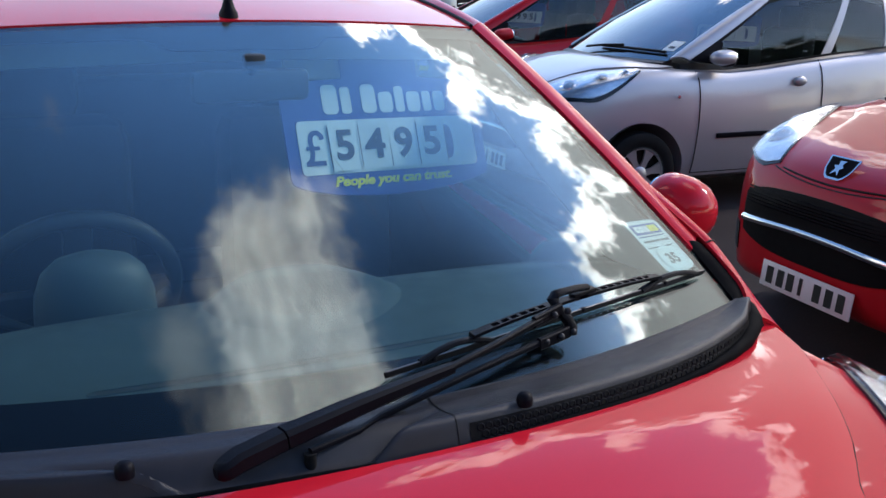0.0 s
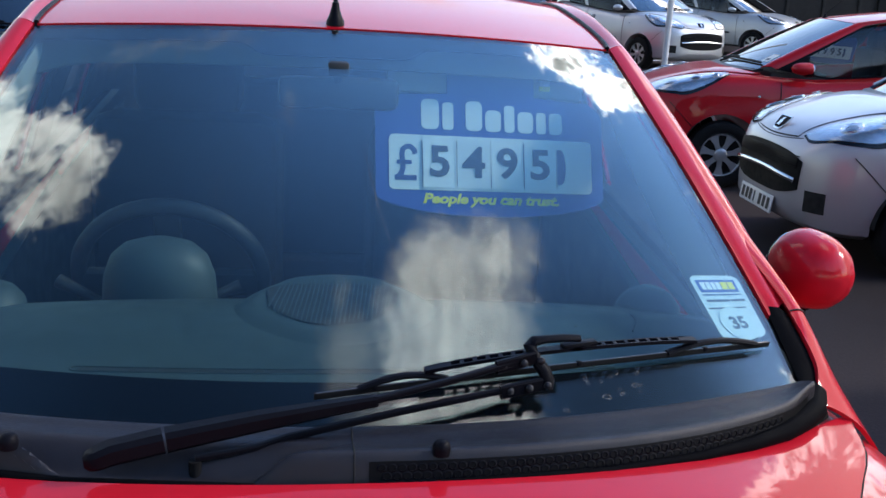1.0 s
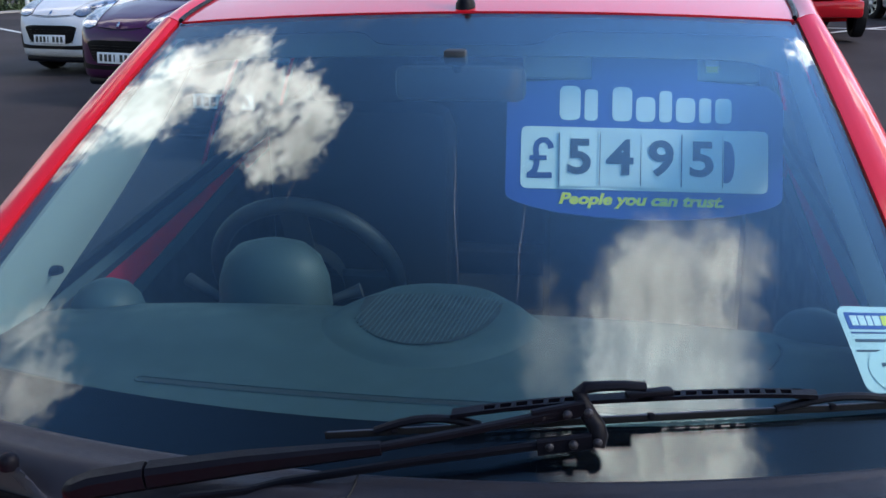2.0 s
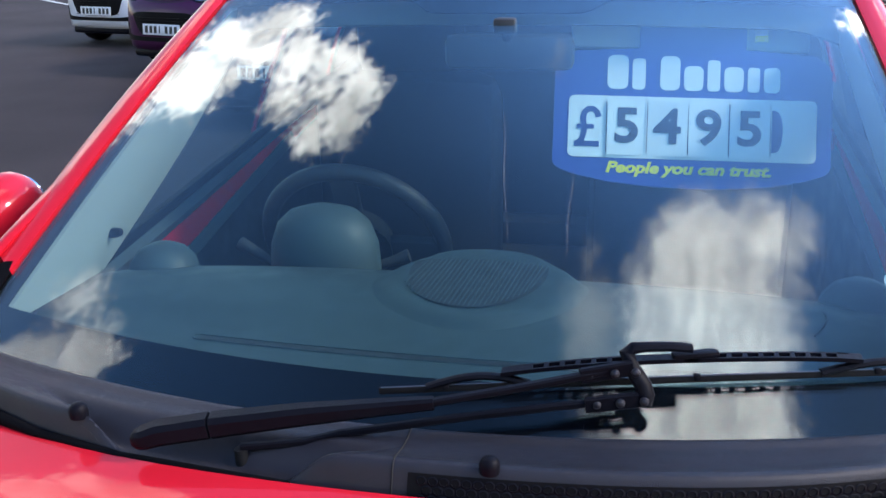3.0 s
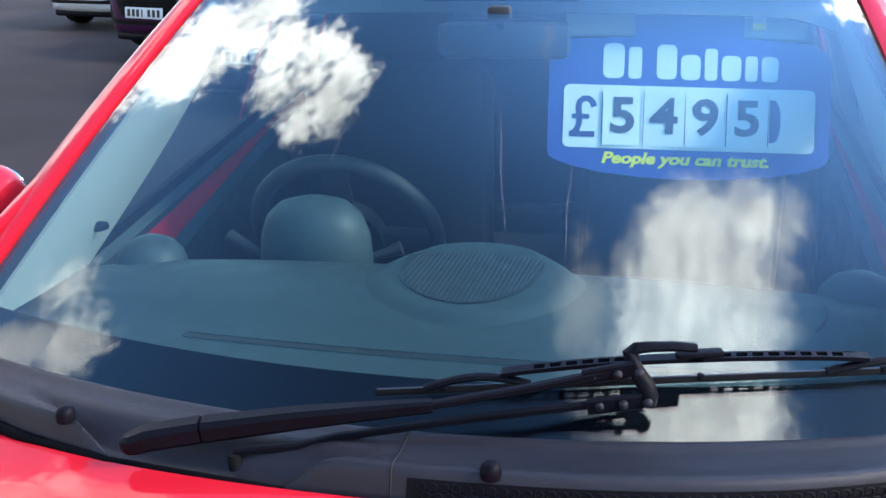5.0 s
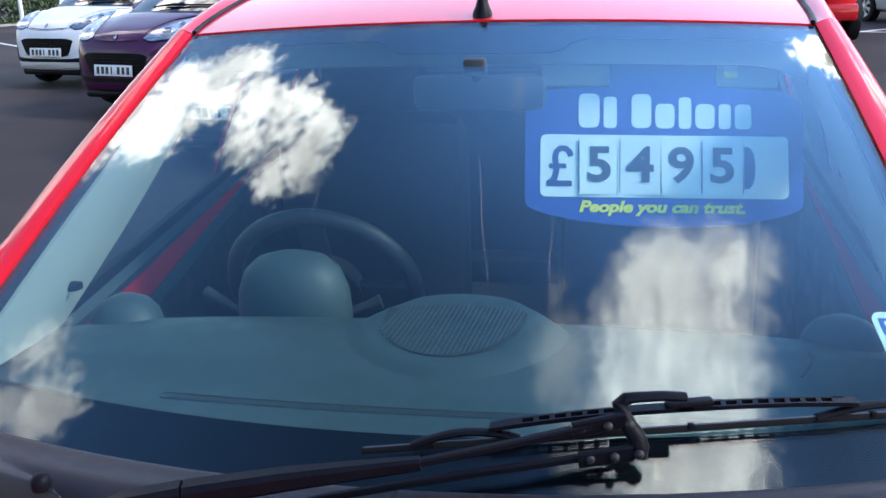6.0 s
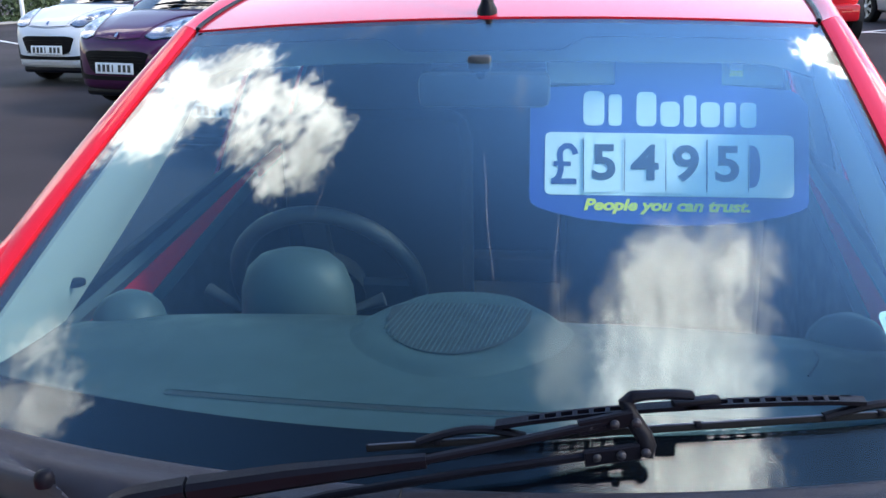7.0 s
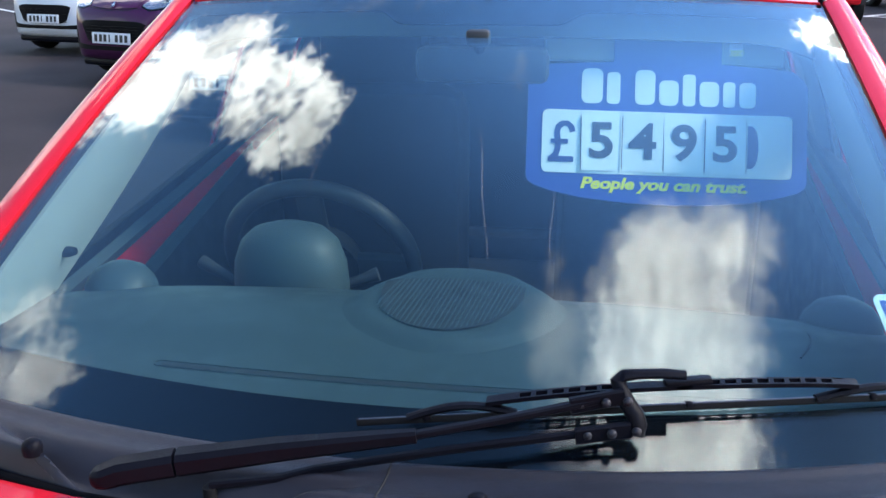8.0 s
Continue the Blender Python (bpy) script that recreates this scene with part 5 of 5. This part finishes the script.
def price_board(name, m, price, label, detail=True):
    """A blue board with a white price strip; origin at the strip's centre, x across, y up, z to the viewer."""
    b = thing(name, label, "price board", "price boards", m)
    o = []
    for x, y in ((-0.222, 0.115), (-0.231, 0.100), (-0.231, -0.058), (-0.228, -0.067), (-0.218, -0.0735), (-0.190, -0.0825), (-0.14, -0.0925), (-0.07, -0.099), (0, -0.101), (0.07, -0.099), (0.14, -0.0925), (0.190, -0.0825), (0.218, -0.0735), (0.228, -0.067), (0.231, -0.058), (0.231, 0.100), (0.222, 0.115), (0.205, 0.128), (0.095, 0.136), (-0.080, 0.136), (-0.205, 0.128)):
        o.append((x, y))
    part("board", prism(o, 0.004, pose(0, 0, -0.0045)), CARD_BLUE, b, "blue printed board")
    r, oo = 0.010, []
    for cx, cy, a0 in ((0.196, 0.0425, 0), (-0.196, 0.0425, 90), (-0.196, -0.0425, 180), (0.196, -0.0425, 270)):
        for k in range(6):
            a = radians(a0 + 90 * k / 5)
            oo.append((cx + r * math.cos(a), cy + r * math.sin(a)))
    strip = part("price_strip", prism(oo, 0.0015, pose(0, 0, 0)), CARD_WHITE, b, "white price strip")
    pound = pose(-0.175, -0.001, 0.0014)
    part("pound_sign", join(
        prism(stroke([(0.0195, 0.0165), (0.0170, 0.0245), (0.0105, 0.0300), (0.0025, 0.0300), (-0.0045, 0.0245), (-0.0065, 0.0150), (-0.0050, 0.0030), (-0.0045, -0.0100), (-0.0075, -0.0210), (-0.0150, -0.0290)], 0.0100), 0.0008, pound),
        prism([(-0.0205, -0.0245), (0.0215, -0.0245), (0.0215, -0.0340), (-0.0205, -0.0340)], 0.0008, pound @ pose(0, 0, 0.0003)),
        prism([(-0.0165, 0.0040), (0.0120, 0.0040), (0.0120, -0.0035), (-0.0165, -0.0035)], 0.0008, pound @ pose(0, 0, 0.0006))), INK_BLUE, strip, "dark blue pound sign")
    part("printed_nought", prism([(0.1325 + 0.018 * max(math.cos(radians(a)), 0.0) ** 0.55, -0.001 + 0.0355 * math.sin(radians(a))) for a in range(-90, 91, 10)], 0.001, pose(0, 0, 0.0012)), INK_BLUE, strip, "half-hidden blue nought")
    for k, ch in enumerate(price):
        mm = pose(-0.108 + 0.0680 * k, -0.0015, 0.0030, 0, (3, -3, 2, -2)[k % 4], (0.4, -0.6, 0.5, -0.3)[k % 4])
        card = part("digit_card", box(0, 0, 0, 0.0665, 0.0925, 0.0008, 0, mm), CARD_WHITE, b, "white card with a grey digit")
        part("digit", letters(ch, 0.081, mm @ pose(0, 0.001, 0.0012) @ Matrix.Diagonal((1.10, 1, 1, 1)), bold=0.0021), INK_GREY, card)
    for k in range(5):
        part("card_slot", box(-0.142 + 0.068 * k, -0.001, 0.0036, 0.0018 if k in (2, 3) else 0.0012, 0.088, 0.0008, 0, pose(0, 0, 0, 0, 0, (0.5, -0.4, 0.6, -0.2, 0.3)[k])), INK_GREY, b)
    if detail:
        x_h = 0.042
        for k, bm in enumerate(block_word([0.035, 0.022, 0.011, 0.033, 0.032, 0.021, 0.032, 0.020, 0.027], [0.058, 0.053, 0, 0.058, x_h, 0.053, x_h, x_h, x_h], 0.0068, pose(0.001, 0.0645, 0.0002))):
            part("name_block", bm, CARD_WHITE, b)
        part("motto", letters("People you can trust.", 0.0255, pose(-0.004, -0.0690, 0.0012) @ Matrix.Diagonal((1.27, 1, 1, 1)), shear=0.22, bold=0.0010, spacing=0.99), INK_YELLOW, b, "yellow slanted motto")
        part("hanger", prism([(-0.090, 0.13), (0.088, 0.13), (0.088, 0.235), (-0.090, 0.235)], 0.003, pose(0, 0, -0.004)), CARD_BLUE, b, "blue hanging strap over the visor")
    return b


price_board("price_board", BOARD, "5495", "blue price board with white digit cards hung from a visor")


def build_sticker(car):
    """The permit stuck inside the glass, low in its corner."""
    def at(a, b, off=-0.006):
        """a across, b up: 0 to 1 over the sticker."""
        return screen(lerp(lerp(0.858, 0.842, b), lerp(0.984, 0.984, b), a), lerp(lerp(0.105, 0.098, a), lerp(0.252, 0.240, a), b), off)
    def patch(a0, a1, b0, b1, off, nu=6, nv=6):
        return sheet(lambda u, v: at(lerp(a0, a1, u), lerp(b0, b1, v), off), nu, nv, 0.0006)
    def rounded(r, off):
        """The whole label with rounded, slightly uneven edges."""
        bm, rows = bmesh.new(), ([], [])
        for ca, cb, a0 in ((1 - r, 1 - r * 0.7, 0), (r, 1 - r * 0.7, 90), (r, r * 0.7, 180), (1 - r, r * 0.7, 270)):
            for k in range(7):
                g = radians(a0 + 15 * k)
                a, b = ca + r * math.cos(g), cb + r * 0.7 * math.sin(g)
                a += 0.015 * math.sin(5 * b * math.pi)
                for row, d in zip(rows, (0.0, -0.0006)):
                    row.append(bm.verts.new(at(a, b, off + d)))
        bm.faces.new(rows[0])
        bm.faces.new(rows[1][::-1])
        n = len(rows[0])
        for k in range(n):
            bm.faces.new((rows[0][k], rows[1][k], rows[1][(k + 1) % n], rows[0][(k + 1) % n]))
        bmesh.ops.recalc_face_normals(bm, faces=bm.faces[:])
        return bm
    st = part("window_sticker", rounded(0.16, -0.0062), STICKER, car, "white and blue permit sticker inside the glass")
    part("blue_band", patch(0.10, 0.90, 0.72, 0.92, -0.0056), CARD_BLUE, st)
    for a0, a1, mat in ((0.16, 0.25, 0), (0.27, 0.36, 0), (0.38, 0.45, 0), (0.47, 0.56, 0), (0.58, 0.70, 1), (0.72, 0.84, 1)):
        part("name_block", patch(a0, a1, 0.76, 0.88, -0.0051, 1, 1), INK_YELLOW if mat else CARD_WHITE, st)
    for a0, a1, b in ((0.10, 0.90, 0.685), (0.12, 0.60, 0.60), (0.64, 0.92, 0.60)):
        part("text_bar", patch(a0, a1, b - 0.016 * (2 if b < 0.65 else 1), b, -0.0056, 2, 1), INK_GREY if b < 0.65 else INK_BLUE, st)
    # the label's wrinkle: its shade laid on as a flat dark strip
    part("crease_shade", patch(0.08, 0.85, 0.455, 0.475, -0.0056, 3, 1), INK_GREY, st)
    c = at(0.52, 0.22, -0.0056)
    fr = frame_from(c, at(0.7, 0.22) - at(0.3, 0.22), at(0.5, 0.4) - at(0.5, 0.1))
    part("disc", lathe([(0.031, 0), (0.031, 0.0004), (0.0, 0.0004)], 28, fr), material("pale printed paper", (0.62, 0.70, 0.70), 0.5, vary=0.05), st)
    part("permit_number", letters("35", 0.030, fr @ pose(0, 0, 0.0006), depth=0.0002, bold=0.0012), INK_GREY, st, "dark grey permit number")


build_sticker(hero)


def build_drop_marks():
    """Dried rain marks and specks of dirt on the windscreen."""
    m = bpy.data.materials.new("dried drop mark")
    m.use_nodes = True
    nt = m.node_tree
    nt.nodes.clear()
    out, mix = nt.nodes.new("ShaderNodeOutputMaterial"), nt.nodes.new("ShaderNodeMixShader")
    tr, df = nt.nodes.new("ShaderNodeBsdfTransparent"), nt.nodes.new("ShaderNodeBsdfDiffuse")
    df.inputs[0].default_value = (0.46, 0.43, 0.40, 1)
    noise = nt.nodes.new("ShaderNodeTexNoise")
    noise.inputs["Scale"].default_value = 220
    mr = nt.nodes.new("ShaderNodeMapRange")
    mr.inputs["From Min"].default_value, mr.inputs["From Max"].default_value = 0.35, 0.65
    mr.inputs["To Min"].default_value, mr.inputs["To Max"].default_value = 0.05, 0.32
    nt.links.new(noise.outputs[0], mr.inputs[0])
    nt.links.new(mr.outputs[0], mix.inputs[0])
    nt.links.new(tr.outputs[0], mix.inputs[1])
    nt.links.new(df.outputs[0], mix.inputs[2])
    nt.links.new(mix.outputs[0], out.inputs[0])
    rng = np.random.default_rng(5)
    glass_part = next(o for o in hero.children if o.name.startswith("windscreen"))
    bm = bmesh.new()
    marks = [(0.488, 0.057, 3.8), (0.49, 0.050, 3.2), (0.544, 0.056, 2.6), (0.555, 0.033, 2.8), (0.558, 0.024, 3.6), (0.523, 0.022, 5.5), (0.497, 0.028, 2.0), (0.592, 0.037, 4.6), (0.604, 0.036, 3.0), (0.605, 0.058, 3.6), (0.52, 0.05, 2.8), (0.60, 0.024, 2.4), (0.43, 0.006, 4.0), (0.56, 0.06, 2.2)]
    for u, v, r in marks:
        ring, inner = [], []
        n, ph = 16, rng.uniform(0, 6.28)
        for k in range(n):
            a = 2 * math.pi * k / n
            w = 1 + 0.22 * math.sin(2 * a + ph) + 0.12 * math.sin(3 * a + 2 * ph)
            for rows, s in ((ring, 1.0), (inner, 0.62)):
                rows.append(bm.verts.new(screen(u + s * w * r * 0.001 * math.cos(a) / 0.63, v + s * w * r * 0.0008 * math.sin(a) / 0.86, 0.0008)))
        for k in range(n):
            bm.faces.new((ring[k], ring[(k + 1) % n], inner[(k + 1) % n], inner[k]))
    for (u0, v0), (u1, v1), w in (((0.060, 0.59), (0.122, 0.285), 0.0007), ((0.238, 0.455), (0.238, 0.265), 0.0006), ((-0.30, 0.50), (-0.295, 0.42), 0.0005)):
        rows = []
        for k in range(25):
            t = k / 24
            u, v = lerp(u0, u1, t) + 0.002 * math.sin(9 * t), lerp(v0, v1, t)
            ww = w * (0.35 + 0.65 * math.sin(math.pi * min(t * 1.15, 1.0)) + 0.25 * math.sin(31 * t) * t)
            rows.append((bm.verts.new(screen(u - ww / 0.6, v, 0.0008)), bm.verts.new(screen(u + ww / 0.6, v, 0.0008))))
        for a, b in zip(rows, rows[1:]):
            bm.faces.new((a[0], a[1], b[1], b[0]))
    tagged(part("drop_mark", bm, m, glass_part, "dried rain marks on the glass"), kind="stuff")
    sp = bmesh.new()
    for k in range(60):
        u, v, r = rng.uniform(-0.9, 0.9), rng.uniform(0.02, 0.9), rng.uniform(0.0002, 0.0006)
        if k < 3:
            u, v, r = ((0.50, 0.155, 0.0013), (0.42, 0.035, 0.001), (0.34, 0.13, 0.0008))[k]
        vs = [sp.verts.new(screen(u + r * math.cos(a) / 0.6, v + r * math.sin(a) / 0.86, 0.0007)) for a in (2 * math.pi * i / 7 for i in range(7))]
        sp.faces.new(vs)
    tagged(part("dirt_speck", sp, DARK, glass_part, "specks of dirt on the glass"), kind="stuff")


build_drop_marks()



# ---------------------------------------------------------------- price boards and stickers of the other cars
def boards_and_stickers():
    made = [o for o in scene.objects if o.parent is None and o.name.startswith("hatchback_car") and o is not hero]
    for o, price in zip(made[:3], ("", "55", "4995")):
        place = o.matrix_basis
        if price:
            price_board("price_board", place @ pose(0.42, 0.80, 1.17, 78, 0, 36), price, "blue price board behind a parked car's windscreen", detail=False)
        st = part("window_sticker", sheet(lambda u, v: screen(lerp(0.80, 0.94, u), lerp(0.10, 0.24, v), 0.002), 3, 3, 0.001), CARD_WHITE, o, "white permit sticker")
        part("text_bar", sheet(lambda u, v: screen(lerp(0.84, 0.91, u), lerp(0.13, 0.16, v), 0.004), 1, 1, 0.001), INK_GREY, st)


boards_and_stickers()


# ---------------------------------------------------------------- the rest of the car park
def scaled(m, length, height):
    return m @ Matrix.Diagonal((length, length, height, 1))


hatchback("hatchback_car", SILVER_COOL, "silver five-door hatchback standing across the car park", scaled(pose(6.66, 16.6, 0.26, 0, 0, 22), 1.08, 1.05), plate=False)
hatchback("hatchback_car", SILVER_COOL, "second silver hatchback behind a steel post", scaled(pose(11.2, 22.0, 0.30, 0, 0, 36), 1.08, 1.05), plate=False)
far_red = hatchback("hatchback_car", RED_DEEP, "red hatchback with its tail towards the aisle", pose(3.05, 16.5, 0.30, 0, 0, 180), plate=False)
for s in (1, -1):
    part("tail_lamp", box(s * 0.66, 2.50, 0.86, 0.10, 0.12, 0.26, 0.03, None), LAMP_RED, far_red, "red tail lamp")
part("rear_bumper", box(0, 2.60, 0.42, 1.42, 0.10, 0.24, 0.045), RED_DEEP, far_red)


def post(x, y, h, r):
    p = thing("post", "white painted steel post standing in the asphalt", "post", "posts", pose(x, y, rise(x, y)))
    part("pole", lathe([(r, 0), (r, h - 0.02), (r * 0.8, h), (0, h)], 20), POLE_GREY, p)
    part("base_plate", box(0, 0, 0.006, r * 4, r * 4, 0.012, 0.003), POLE_GREY, p)


post(5.25, 13.0, 4.5, 0.045)
post(-11.1, 17.0, 4.5, 0.040)


def stripe(x0, y0, x1, y1, w=0.10):
    a, b = Vector((x0, y0, 0)), Vector((x1, y1, 0))
    n = (b - a).normalized().cross(Vector((0, 0, 1))) * (w / 2)
    solid("bay_line", sheet(lambda u, v: a.lerp(b, u) + n * (1 - 2 * v) + Vector((0, 0, 0.006 + rise(*a.lerp(b, u).xy))), 16, 1, 0.003), WHITE_LINE, "worn white parking bay line", "line", kind="structure")


stripe(3.6, 15.2, 8.3, 19.6)
stripe(3.2, 16.3, 6.2, 15.0)
stripe(-15.5, 21.2, -11.3, 17.35)


def foliage(name, centre, size, count, seed, leaf, label, category, mat):
    """A clipped mass of leaves: small bent leaf pairs scattered through a rounded block, over twigs."""
    rng = np.random.default_rng(seed)
    verts, faces = [], []
    cx, cy, cz = centre
    sx, sy, sz = size
    for k in range(count):
        q = rng.uniform(-1, 1, 3)
        q = q / max(np.abs(q).max(), 1e-6) * rng.uniform(0.72, 1.03)
        lump = 1 + 0.10 * math.sin(q[0] * 9 + seed) * math.cos(q[2] * 7)
        p = Vector((cx + q[0] * sx, cy + q[1] * sy * lump, cz + q[2] * sz * lump))
        if p.z < 0.05:
            p.z = 0.05 + rng.uniform(0, 0.2)
        rot = Euler(rng.uniform(0, 6.28, 3)).to_matrix()
        s = leaf * rng.uniform(0.6, 1.3)
        base = len(verts)
        for x, y, z in ((-0.5, 0, 0), (0, 0.32, 0.10), (0.5, 0, 0), (0, -0.32, 0.10)):
            verts.append(p + rot @ Vector((x * s, y * s, z * s)))
        faces += [(base, base + 1, base + 2), (base, base + 2, base + 3)]
    me = bpy.data.meshes.new(name)
    me.from_pydata([tuple(v) for v in verts], [], faces)
    me.materials.append(mat)
    return tagged(new(name, me), label, category, kind="stuff")


LEAF = material("hedge leaves", (0.050, 0.078, 0.026), 0.6, vary=0.5, scale=3, big=0.6)
LEAF_DARK = material("tree leaves", (0.045, 0.075, 0.022), 0.6, vary=0.5, scale=2, big=0.3)


def hedge(x0, y0, x1, y1):
    n = 6
    for k in range(n):
        t = (k + 0.5) / n
        foliage("hedge", (lerp(x0, x1, t), lerp(y0, y1, t), 0.75), (1.3, 1.5, 0.75), 2600, 11 + k, 0.16, "dense green hedge along the kerb", "hedge", LEAF)


hedge(-19.6, 24.0, -14.5, 38.5)
solid("kerb", sheet(lambda u, v: Vector((lerp(-17.9, -12.9, v), lerp(23.0, 39.5, v), 0)) + Vector((-0.3 * (u > 0.34) + 0.0, 0.1 * (u > 0.34), 0.12 if u > 0.3 else 0.0)), 3, 8, 0.05), material("concrete kerb", (0.28, 0.26, 0.24), 0.85, vary=0.2, bump=0.4), "pale concrete kerb in front of the hedge", "kerb", kind="structure")


# trees all round the car park, far behind everything
def tree(x, y, h, seed):
    t = thing("tree", "broad leafy tree at the edge of the car park", "tree", "trees", pose(x, y, 0))
    rng = np.random.default_rng(seed)
    part("trunk", tube([(0, 0, 0), (0.1, 0.05, h * 0.3), (0.0, 0.1, h * 0.6)], 0.3, 8, radii=[0.32, 0.24, 0.12]), BARK, t)
    verts, faces = [], []
    for b in range(9):
        c = Vector((rng.uniform(-1, 1) * h * 0.24, rng.uniform(-1, 1) * h * 0.24, h * rng.uniform(0.40, 0.85)))
        r = h * rng.uniform(0.13, 0.22)
        for k in range(240):
            d = Vector(rng.normal(size=3)).normalized()
            p = c + d * r * rng.uniform(0.6, 1.1)
            rot = Euler(rng.uniform(0, 6.28, 3)).to_matrix()
            s = h * 0.055 * rng.uniform(0.6, 1.4)
            base = len(verts)
            for vx, vy, vz in ((-0.5, 0, 0), (0, 0.4, 0.1), (0.5, 0, 0), (0, -0.4, 0.1)):
                verts.append(p + rot @ Vector((vx * s, vy * s, vz * s)))
            faces += [(base, base + 1, base + 2), (base, base + 2, base + 3)]
    me = bpy.data.meshes.new("crown")
    me.from_pydata([tuple(v) for v in verts], [], faces)
    me.materials.append(LEAF_DARK)
    cr = new("crown", me)
    cr.parent = t


BARK = material("brown bark", (0.10, 0.075, 0.05), 0.9, vary=0.4, bump=0.6, bump_scale=30)
for k in range(34):
    a = 2 * math.pi * k / 34 + 0.07 * math.sin(k * 2.7)
    rad = 52 + 5 * math.sin(k * 1.9)
    tree(rad * math.sin(a), 8 + rad * math.cos(a), 4.6 + 1.2 * math.sin(k * 3.1), 100 + k)
# a tall row added out of view behind the camera, to darken the cars' reflections
for k in range(7):
    tree(-16 + 6.0 * k, -22 + 2 * math.sin(k * 2.3), 10 + 1.5 * math.sin(k * 1.3), 300 + k)


def workshop(x0, x1, y, h):
    """A long dark building that closes the far corner: clad wall, open bays, a low roof."""
    b = thing("building", "long dark clad building behind the silver cars", "building", "", pose(x0, y, 0.25))
    w = x1 - x0
    part("wall", box(w / 2, 3.0, h / 2, w, 6.0, h, 0.02), CLADDING, b)
    part("roof", prism([(-0.5, 0), (w + 0.5, 0), (w + 0.5, 7.0), (-0.5, 7.0)], 0.25, pose(0, -0.6, h, 4, 0, 0), 0.03), CLADDING, b, "low dark roof")
    for k in range(int(w / 1.2)):
        part("cladding_rib", box(0.6 + 1.2 * k, -0.02, h / 2, 0.10, 0.06, h - 0.1, 0.01), CLADDING, b)
    for k in range(3):
        part("door", box(5 + 10 * k, -0.06, 1.6, 3.6, 0.08, 3.2, 0.01), DARK, b, "dark open bay door")


CLADDING = material("dark brown cladding", (0.018, 0.016, 0.016), 0.8, vary=0.3, scale=8, bump=0.3, bump_scale=40)
workshop(4.5, 40.0, 28.0, 5.5)
